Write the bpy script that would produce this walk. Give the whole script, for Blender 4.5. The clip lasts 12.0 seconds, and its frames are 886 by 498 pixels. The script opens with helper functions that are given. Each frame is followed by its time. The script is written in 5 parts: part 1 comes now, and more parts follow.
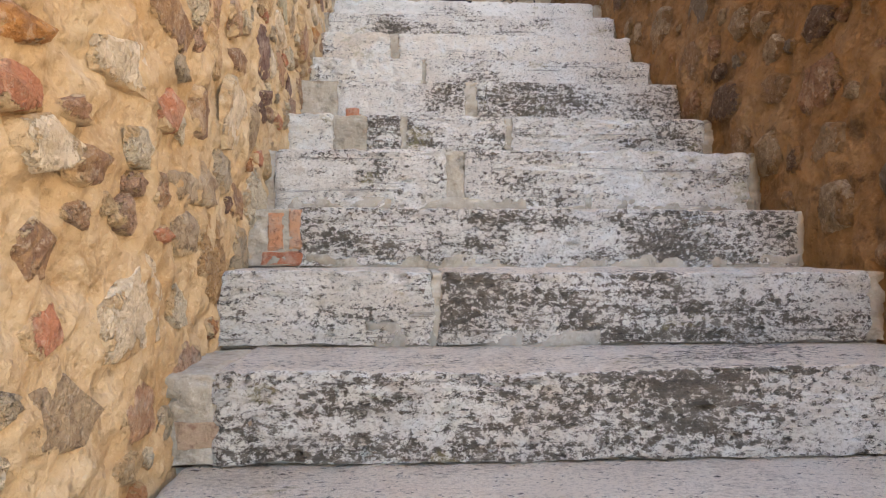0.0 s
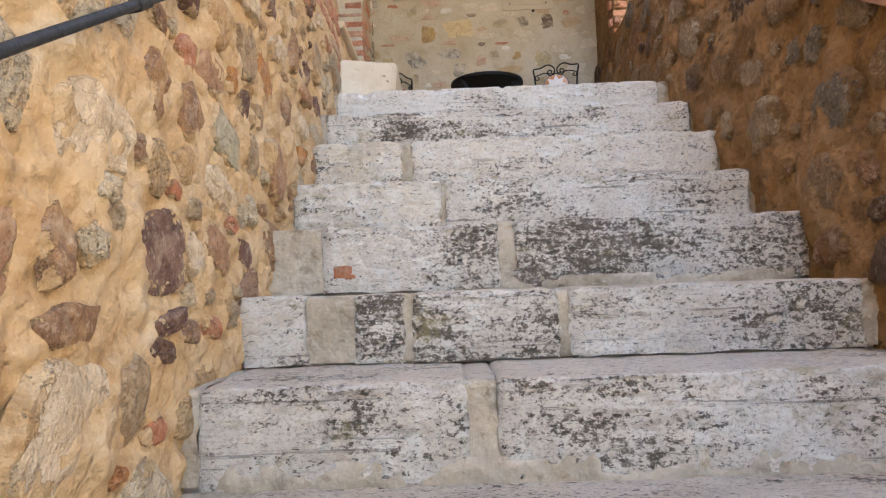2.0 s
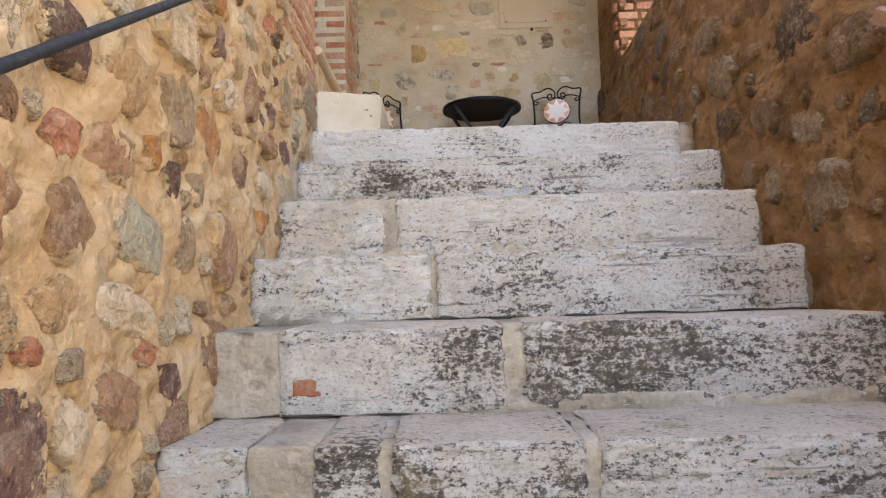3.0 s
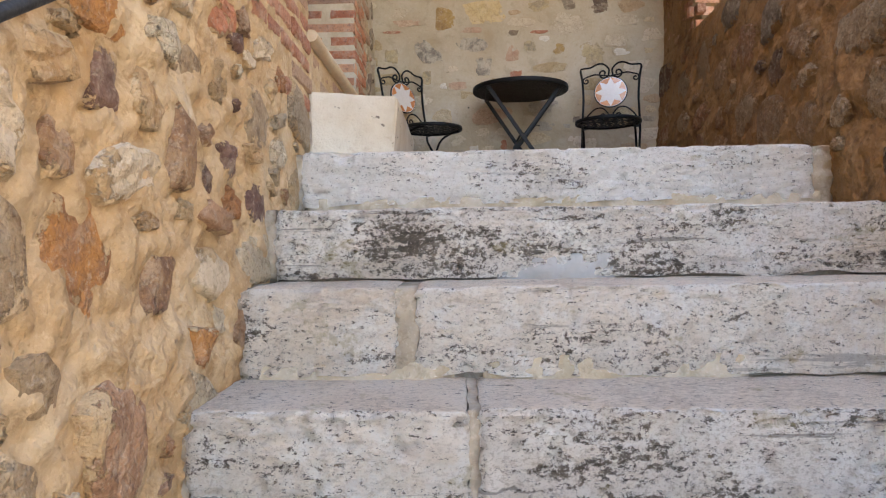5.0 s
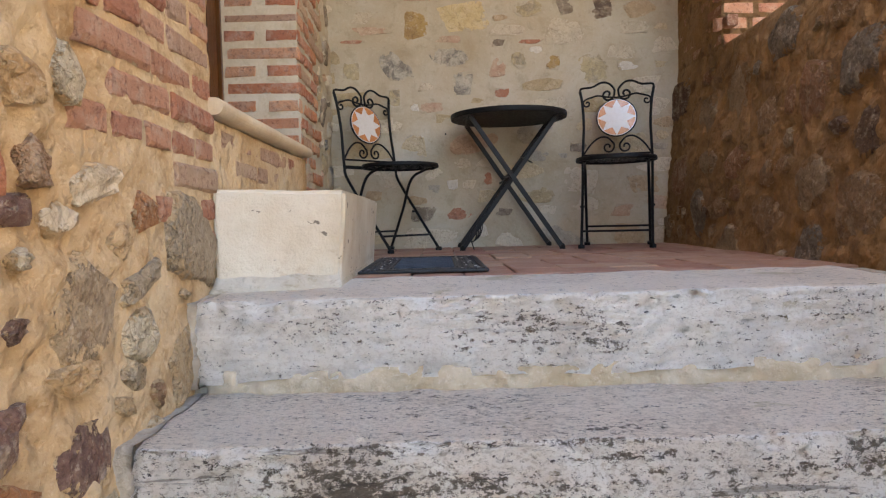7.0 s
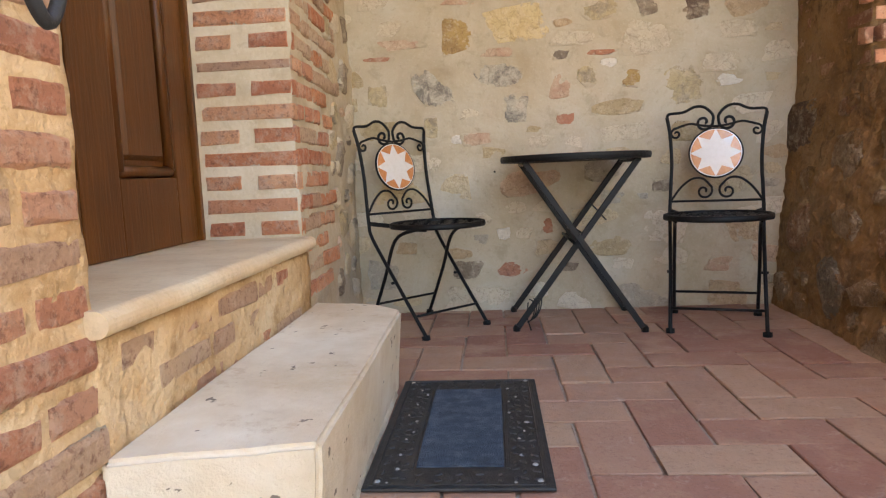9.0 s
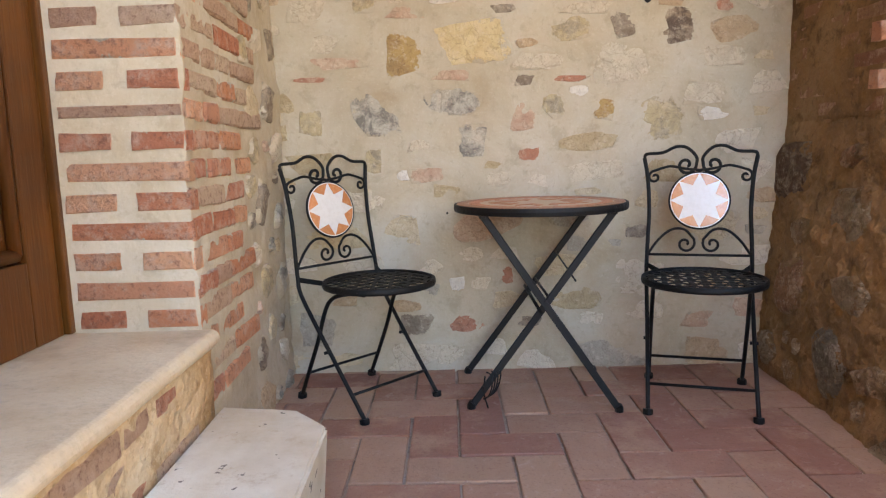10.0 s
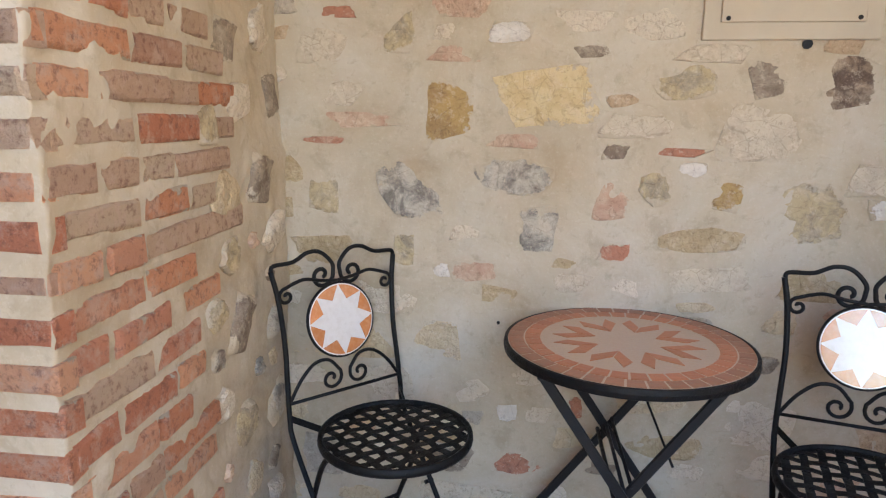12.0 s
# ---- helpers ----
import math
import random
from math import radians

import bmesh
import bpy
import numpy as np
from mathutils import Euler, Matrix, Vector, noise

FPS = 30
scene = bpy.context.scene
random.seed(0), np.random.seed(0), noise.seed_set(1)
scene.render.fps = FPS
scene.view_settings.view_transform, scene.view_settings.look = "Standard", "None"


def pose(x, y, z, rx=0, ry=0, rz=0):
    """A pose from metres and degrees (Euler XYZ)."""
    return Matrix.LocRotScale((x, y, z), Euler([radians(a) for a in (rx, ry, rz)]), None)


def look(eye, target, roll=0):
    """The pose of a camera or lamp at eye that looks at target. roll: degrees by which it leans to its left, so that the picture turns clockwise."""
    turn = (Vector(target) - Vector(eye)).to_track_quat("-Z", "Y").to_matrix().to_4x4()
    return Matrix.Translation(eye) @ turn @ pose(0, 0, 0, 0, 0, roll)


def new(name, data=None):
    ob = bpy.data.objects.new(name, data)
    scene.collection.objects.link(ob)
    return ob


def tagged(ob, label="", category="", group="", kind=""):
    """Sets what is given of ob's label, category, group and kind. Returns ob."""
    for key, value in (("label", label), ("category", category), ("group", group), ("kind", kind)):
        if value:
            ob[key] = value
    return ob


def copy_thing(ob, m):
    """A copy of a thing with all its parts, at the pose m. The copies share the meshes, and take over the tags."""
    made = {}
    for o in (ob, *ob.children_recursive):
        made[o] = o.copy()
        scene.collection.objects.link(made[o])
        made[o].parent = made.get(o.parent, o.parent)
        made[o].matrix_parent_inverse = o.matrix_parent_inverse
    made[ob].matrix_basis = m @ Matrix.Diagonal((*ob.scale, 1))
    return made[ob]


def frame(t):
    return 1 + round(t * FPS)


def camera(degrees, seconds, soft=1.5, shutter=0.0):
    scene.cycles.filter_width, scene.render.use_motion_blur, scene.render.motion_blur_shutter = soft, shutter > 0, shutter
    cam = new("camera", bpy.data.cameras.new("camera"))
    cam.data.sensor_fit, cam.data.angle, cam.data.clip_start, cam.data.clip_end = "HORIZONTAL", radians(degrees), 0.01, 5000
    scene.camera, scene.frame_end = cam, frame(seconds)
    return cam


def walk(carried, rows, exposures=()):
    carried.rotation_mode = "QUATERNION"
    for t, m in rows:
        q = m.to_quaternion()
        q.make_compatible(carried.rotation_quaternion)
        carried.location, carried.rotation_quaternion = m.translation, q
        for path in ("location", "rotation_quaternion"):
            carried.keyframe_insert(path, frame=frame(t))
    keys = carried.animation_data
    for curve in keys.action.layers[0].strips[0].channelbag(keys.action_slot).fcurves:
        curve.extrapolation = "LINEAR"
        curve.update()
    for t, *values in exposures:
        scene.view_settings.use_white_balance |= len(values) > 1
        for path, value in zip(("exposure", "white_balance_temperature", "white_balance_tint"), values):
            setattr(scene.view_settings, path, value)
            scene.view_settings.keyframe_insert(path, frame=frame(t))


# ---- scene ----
cam = camera(67.5, 12.0, soft=1.2)
METRES, EYE, TILT, LEAN, TURN = 5.8, -1.65, 0.6, 0.0, -3.2
ROWS = [
    (0.0, 0.0, 0.0, 0.0, 0.0, 0.0, 0.0),
    (0.5, 0.0221, 0.0424, 0.0162, 0.44, 0.73, 0.4),
    (1.0, 0.0346, 0.0785, 0.0497, 2.52, 1.75, 1.19),
    (1.5, 0.0187, 0.1181, 0.0712, 3.88, 2.94, 1.54),
    (2.0, 0.0124, 0.147, 0.0932, 4.15, 3.66, 2.03),
    (2.5, 0.0192, 0.185, 0.1217, 4.0, 3.89, 2.22),
    (3.0, 0.0082, 0.224, 0.1443, 3.24, 4.05, 1.71),
    (5.0, -0.0071, 0.3583, 0.2235, 4.89, -0.47, 0.87),
    (5.5, -0.0044, 0.3969, 0.2444, 4.73, -1.62, 1.12),
    (6.0, -0.0137, 0.4293, 0.2671, 3.35, -2.42, 1.16),
    (6.5, -0.0226, 0.458, 0.2951, 2.05, -2.82, 1.14),
    (7.0, -0.0138, 0.4889, 0.3075, 2.81, -3.14, 1.49),
    (9.0, -0.0136, 0.6164, 0.3904, 7.41, -7.0, 2.48),
    (9.5, -0.0265, 0.6556, 0.4057, 5.84, -7.44, 2.41),
    (10.0, -0.0155, 0.6944, 0.4307, 3.49, -8.74, 1.61),
    (10.5, -0.0008, 0.7233, 0.4577, 5.74, -10.55, 1.81),
    (11.0, -0.0016, 0.756, 0.4664, 5.01, -10.26, 0.89),
    (11.5, -0.0126, 0.7869, 0.4895, 6.35, -11.41, -0.14),
    (12.0, -0.0128, 0.8231, 0.4927, 10.15, -11.76, -0.43),
]
walk(cam, [(t, pose(0, 0, EYE, TILT, LEAN, TURN) @ pose(METRES * x, METRES * y, METRES * z, 90 + pitch, roll, yaw)) for t, x, y, z, yaw, pitch, roll in ROWS], exposures=[(0.0, 2.49, 6850, 10), (3.5, 2.49, 6850, 10), (5.0, 2.51, 6750, 10), (7.0, 2.49, 6850, 10), (9.0, 2.89, 7150, 10), (9.5, 2.93, 7100, 10), (10.0, 3.06, 6550, 10), (10.5, 3.06, 6250, 10), (11.0, 3.03, 6150, 10), (12.0, 2.93, 6150, 10)])

# ---------------------------------------------------------------- light
world = bpy.data.worlds.new("sky")
scene.world = world
world.use_nodes = True
wn = world.node_tree.nodes
sky = wn.new("ShaderNodeTexSky")
sky.sky_type, sky.sun_disc = "NISHITA", False
SUN_FROM = Vector((-0.51, -0.42, 0.76)).normalized()
sky.sun_elevation = math.asin(SUN_FROM.z)
sky.sun_rotation = math.atan2(SUN_FROM.x, SUN_FROM.y)
wn["Background"].inputs["Strength"].default_value = 0.15
world.node_tree.links.new(sky.outputs[0], wn["Background"].inputs["Color"])
sun = new("sun", bpy.data.lights.new("sun", "SUN"))
sun.data.energy, sun.data.angle, sun.data.color = 4.2, radians(0.5), (1.0, 0.95, 0.87)
sun.matrix_world = look(SUN_FROM * 30, (0, 0, 0))

# ---------------------------------------------------------------- materials


class Mat:
    """A node material with short ways to add noise, mixes and bumps."""

    def __init__(self, name, rough=0.85, metal=0.0):
        self.mat = bpy.data.materials.new(name)
        self.mat.use_nodes = True
        self.nt = self.mat.node_tree
        self.n, self.l = self.nt.nodes, self.nt.links
        self.bsdf = self.n["Principled BSDF"]
        self.bsdf.inputs["Roughness"].default_value = rough
        self.bsdf.inputs["Metallic"].default_value = metal
        self.geo = self.n.new("ShaderNodeNewGeometry")
        self.pos = self.geo.outputs["Position"]
        self.height = None

    def put(self, sock, v):
        if hasattr(v, "is_linked"):
            self.l.new(v, sock)
        elif isinstance(v, (tuple, list)) and len(v) == 3 and sock.type == "RGBA":
            sock.default_value = (*v, 1)
        else:
            sock.default_value = v

    def stretch(self, sx, sy, sz, vec=None, off=None):
        m = self.n.new("ShaderNodeMapping")
        self.l.new(vec or self.pos, m.inputs["Vector"])
        m.inputs["Scale"].default_value = (sx, sy, sz)
        if off is not None:
            self.l.new(off, m.inputs["Location"])
        return m.outputs[0]

    def noise(self, scale, detail=4, rough=0.55, vec=None, dist=0.0):
        t = self.n.new("ShaderNodeTexNoise")
        self.l.new(vec or self.pos, t.inputs["Vector"])
        for k, v in (("Scale", scale), ("Detail", detail), ("Roughness", rough), ("Distortion", dist)):
            t.inputs[k].default_value = v
        return t.outputs["Fac"]

    def voronoi(self, scale, vec=None, feature="F1"):
        t = self.n.new("ShaderNodeTexVoronoi")
        t.feature = feature
        self.l.new(vec or self.pos, t.inputs["Vector"])
        t.inputs["Scale"].default_value = scale
        return t.outputs["Distance"]

    def ramp(self, fac, stops, mode="LINEAR"):
        r = self.n.new("ShaderNodeValToRGB")
        r.color_ramp.interpolation = mode
        while len(r.color_ramp.elements) < len(stops):
            r.color_ramp.elements.new(0.5)
        for e, (p, c) in zip(r.color_ramp.elements, stops):
            e.position = p
            e.color = (*c, 1) if isinstance(c, (tuple, list)) else (c, c, c, 1)
        self.l.new(fac, r.inputs[0])
        return r.outputs[0]

    def step(self, fac, a, b):
        m = self.n.new("ShaderNodeMapRange")
        m.interpolation_type = "SMOOTHSTEP"
        self.l.new(fac, m.inputs[0])
        m.inputs[1].default_value, m.inputs[2].default_value = a, b
        return m.outputs[0]

    def math(self, op, a, b=0.0):
        m = self.n.new("ShaderNodeMath")
        m.operation = op
        self.put(m.inputs[0], a), self.put(m.inputs[1], b)
        return m.outputs[0]

    def mix(self, fac, a, b, mode="MIX"):
        m = self.n.new("ShaderNodeMix")
        m.data_type, m.blend_type = "RGBA", mode
        self.put(m.inputs[0], fac), self.put(m.inputs[6], a), self.put(m.inputs[7], b)
        return m.outputs[2]

    def random(self, island=False):
        if island:
            return self.geo.outputs["Random Per Island"]
        return self.n.new("ShaderNodeObjectInfo").outputs["Random"]

    def bump(self, height, dist=0.01, strength=1.0):
        b = self.n.new("ShaderNodeBump")
        b.inputs["Strength"].default_value, b.inputs["Distance"].default_value = strength, dist
        self.l.new(height, b.inputs["Height"])
        if self.height:
            self.l.new(self.height, b.inputs["Normal"])
        self.height = b.outputs[0]
        self.l.new(self.height, self.bsdf.inputs["Normal"])
        return self

    def colour(self, c):
        self.put(self.bsdf.inputs["Base Color"], c)
        return self

    def rough(self, r):
        self.put(self.bsdf.inputs["Roughness"], r)
        return self


LEFT_M = ((0.58, 0.405, 0.225), (0.45, 0.27, 0.115), (0.66, 0.52, 0.34))
# right-hand walls: the ochre mortar again, with shade put into its colour
RIGHT_SHADE_M = ((0.265, 0.15, 0.062), (0.15, 0.082, 0.034), (0.31, 0.20, 0.10))
BACK_M = ((0.50, 0.425, 0.31), (0.42, 0.33, 0.215), (0.56, 0.50, 0.40))
STEP_M = ((0.37, 0.335, 0.285), (0.25, 0.215, 0.17), (0.46, 0.43, 0.385))


def mortar_colour(m, tones, fine=1.0):
    base, dark, pale = tones
    c = m.ramp(m.noise(3.0, 6, 0.65, None, 0.4), [(0.3, dark), (0.5, base), (0.7, pale)])
    c = m.mix(m.math("MULTIPLY", m.step(m.noise(9, 5, 0.7, None, 0.3), 0.54, 0.68), 0.7 * fine), c, tuple(v * 0.8 for v in dark))
    c = m.mix(m.math("MULTIPLY", m.step(m.noise(30, 6, 0.75, None, 0.6), 0.54, 0.68), 0.45 * fine), c, tuple(v * 0.62 for v in dark))
    return m.mix(m.math("MULTIPLY", m.step(m.noise(75, 5, 0.75), 0.53, 0.66), 0.32 * fine), c, tuple(min(1, v * 1.2) for v in pale))


def mortar(name, tones, grit=1.0, fine=1.0):
    m = Mat(name, 0.95)
    m.colour(mortar_colour(m, tones, fine))
    m.bump(m.noise(11, 3, 0.5), 0.03 * grit)
    m.bump(m.noise(50, 4, 0.65), 0.006 * grit)
    return m.mat


def radius(m):
    """Distance from the middle of a stone, 1 at its outline."""
    t = m.n.new("ShaderNodeTexCoord").outputs["Object"]
    x = m.n.new("ShaderNodeSeparateXYZ")
    m.l.new(t, x.inputs[0])
    sq = m.math("ADD", m.math("POWER", m.math("ABSOLUTE", x.outputs[0]), 2.4), m.math("POWER", m.math("ABSOLUTE", x.outputs[1]), 2.4))
    return m.math("POWER", sq, 1 / 2.4)


def smeared(m, stone, tones, edge, wild=1.0, relief=0.008, fine=1.0):
    """Mortar dragged over the rim of a stone in ragged tongues."""
    r = m.math("ADD", edge, m.math("MULTIPLY", m.math("SUBTRACT", m.noise(13, 3, 0.6), 0.5), 1.15 * wild))
    r = m.math("ADD", r, m.math("MULTIPLY", m.math("SUBTRACT", m.noise(55, 5, 0.75), 0.5), 0.65 * wild))
    mask = m.step(r, 0.74, 0.82)
    m.colour(m.mix(mask, stone, mortar_colour(m, tones, fine)))
    m.bump(m.math("SUBTRACT", 1.0, mask), relief)


def rubble(name, stops, tones, island=False, grit=1.0, wild=1.0, hide=0.0, fine=1.0):
    m = Mat(name, 0.92)
    rnd = m.random(island)
    c = m.ramp(rnd, stops, "CONSTANT")
    vec = m.stretch(1, 1, 1, None, m.math("MULTIPLY", rnd, 37.0))
    c = stone_grain(m, c, vec, 0.6 if grit < 1.2 else 0.9)
    if island:
        m.colour(c)
    else:
        smeared(m, c, tones, m.math("ADD", radius(m), hide), wild, 0.008 * min(1.0, grit) ** 2, fine)
    m.bump(m.noise(15, 5, 0.6, vec), 0.032 * grit)
    m.bump(m.noise(60, 4, 0.7, vec), 0.009 * grit)
    return m.mat


def stone_grain(m, c, vec, k=1.0):
    """Cracks, pale bloom and dark pores on a stone of colour c."""
    out = m.mix(m.math("MULTIPLY", m.step(m.noise(21, 7, 0.75, vec, 0.8), 0.48, 0.32), 0.8 * k), c, m.mix(1.0, c, (0.50, 0.44, 0.40), "MULTIPLY"))
    out = m.mix(m.math("MULTIPLY", m.step(m.noise(11, 6, 0.72, vec, 0.5), 0.50, 0.64), 0.55), out, m.mix(0.5, c, (0.68, 0.57, 0.42)))
    out = m.mix(m.math("MULTIPLY", m.step(m.noise(65, 5, 0.78, vec), 0.54, 0.64), 0.6 * k), out, m.mix(1.0, c, (0.36, 0.31, 0.28), "MULTIPLY"))
    out = m.mix(m.math("MULTIPLY", m.step(m.noise(48, 5, 0.78, vec), 0.46, 0.36), 0.5), out, m.mix(0.6, c, (0.72, 0.62, 0.48)))
    crack = m.voronoi(17, vec, "DISTANCE_TO_EDGE")
    return m.mix(m.math("MULTIPLY", m.step(m.math("ADD", crack, m.math("MULTIPLY", m.noise(40, 3, 0.6, vec), 0.08)), 0.062, 0.035), 0.5 * k), out, m.mix(1.0, c, (0.3, 0.24, 0.2), "MULTIPLY"))


LEFT_STOPS = [(0.0, (0.50, 0.345, 0.185)), (0.16, (0.60, 0.49, 0.335)), (0.32, (0.38, 0.22, 0.12)), (0.44, (0.20, 0.11, 0.075)),
              (0.49, (0.46, 0.21, 0.085)), (0.57, (0.43, 0.33, 0.215)), (0.68, (0.40, 0.245, 0.155)), (0.80, (0.64, 0.53, 0.37)), (0.92, (0.44, 0.26, 0.115))]
# darker stones to go with the shade-coloured right mortar
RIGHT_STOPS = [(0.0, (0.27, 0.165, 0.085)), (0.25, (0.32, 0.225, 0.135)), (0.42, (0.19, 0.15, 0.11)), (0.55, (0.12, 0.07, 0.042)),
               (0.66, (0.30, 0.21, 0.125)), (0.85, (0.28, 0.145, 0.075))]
BACK_STOPS = [(0.0, (0.55, 0.44, 0.28)), (0.22, (0.62, 0.54, 0.42)), (0.42, (0.47, 0.34, 0.21)), (0.58, (0.60, 0.51, 0.38)), (0.72, (0.40, 0.35, 0.28)), (0.84, (0.52, 0.36, 0.25)), (0.93, (0.43, 0.33, 0.19))]

mortar_left = mortar("ochre_mortar", LEFT_M, 1.3)
mortar_right = mortar("shaded_ochre_mortar", RIGHT_SHADE_M, 1.8, 1.3)
mortar_back = mortar("grey_lime_mortar", BACK_M, 0.3, 0.6)
mortar_steps = mortar("cement_joint", STEP_M, 1.0)
mortar_joint = mortar("stained_joint", ((0.44, 0.38, 0.30), (0.25, 0.205, 0.15), (0.55, 0.49, 0.41)), 1.0, 1.1)
mortar_yellow = mortar("yellow_lime_pointing", ((0.54, 0.46, 0.34), (0.42, 0.34, 0.22), (0.63, 0.57, 0.47)), 0.9, 1.0)
mortar_blue = mortar("blue_grey_cement", ((0.42, 0.415, 0.40), (0.33, 0.32, 0.30), (0.49, 0.48, 0.465)), 0.4, 0.5)
lime_render = mortar("beige_render", ((0.50, 0.405, 0.29), (0.43, 0.335, 0.22), (0.55, 0.47, 0.365)))
stone_left = rubble("rubble_left", LEFT_STOPS, LEFT_M, False, 1.2, 1.55, -0.10)
stone_left_far = rubble("rubble_left_joined", LEFT_STOPS, LEFT_M, True)
stone_right = rubble("rubble_right", RIGHT_STOPS, RIGHT_SHADE_M, False, 1.3, 1.7, 0.02, 1.3)
stone_back = rubble("rubble_back", BACK_STOPS, BACK_M, False, 0.55, 1.0, -0.22, 0.6)


def one_stone(name, c, c2, tones, grit=1.0, wild=0.85, fine=1.0):
    """Stone of one kind, mottled with a second colour."""
    m = Mat(name, 0.92)
    vec = m.stretch(1, 1, 1, None, m.math("MULTIPLY", m.random(), 53.0))
    k = m.mix(m.step(m.noise(16, 6, 0.7, vec, 0.6), 0.42, 0.62), c, c2)
    smeared(m, stone_grain(m, k, vec, 0.6), tones, m.math("SUBTRACT", radius(m), 0.06), wild * 1.5, 0.008 * grit * grit, fine)
    m.bump(m.noise(16, 5, 0.6, vec), 0.026 * grit)
    m.bump(m.noise(60, 4, 0.7, vec), 0.009 * grit)
    return m.mat


def brick_mat(name, stops, tones, wild=0.62):
    m = Mat(name, 0.92)
    rnd = m.random()
    c = m.ramp(rnd, stops)
    vec = m.stretch(1, 1, 1, None, m.math("MULTIPLY", rnd, 29.0))
    c = m.mix(m.math("MULTIPLY", m.step(m.noise(20, 6, 0.75, vec), 0.47, 0.64), 0.62), c, (0.60, 0.42, 0.31))
    c = m.mix(m.math("MULTIPLY", m.step(m.noise(60, 5, 0.75, vec), 0.5, 0.66), 0.6), c, (0.19, 0.075, 0.05))
    t = m.n.new("ShaderNodeTexCoord").outputs["Object"]
    x = m.n.new("ShaderNodeSeparateXYZ")
    m.l.new(t, x.inputs[0])
    edge = m.math("MULTIPLY", m.math("ABSOLUTE", x.outputs[1]), 0.62 / 0.0275)
    smeared(m, c, tones, edge, wild, 0.003, 0.4)
    m.bump(m.noise(30, 6, 0.75, vec), 0.018)
    m.bump(m.noise(140, 4, 0.75, vec), 0.004)
    return m.mat


JAMB_M = ((0.54, 0.405, 0.25), (0.44, 0.30, 0.16), (0.62, 0.51, 0.36))
RED = [(0.0, (0.48, 0.17, 0.09)), (0.35, (0.62, 0.27, 0.135)), (0.7, (0.68, 0.38, 0.22)), (1.0, (0.53, 0.21, 0.12))]
PALE = [(0.0, (0.56, 0.42, 0.28)), (0.5, (0.52, 0.35, 0.23)), (1.0, (0.46, 0.25, 0.16))]
brick_red = brick_mat("old_brick", RED, BACK_M, 1.6)
brick_pale = brick_mat("pale_brick", PALE, BACK_M, 0.9)
brick_jamb = brick_mat("jamb_brick", [(0.0, (0.42, 0.165, 0.10)), (0.35, (0.54, 0.25, 0.145)), (0.7, (0.60, 0.335, 0.215)), (1.0, (0.48, 0.20, 0.12))], JAMB_M, 1.15)
# inner pillar bricks, darkened to carry the shade inside the porch
brick_pillar = brick_mat("shaded_pillar_brick", [(0.0, (0.31, 0.18, 0.09)), (0.6, (0.29, 0.15, 0.08)), (1.0, (0.27, 0.12, 0.07))], RIGHT_SHADE_M)


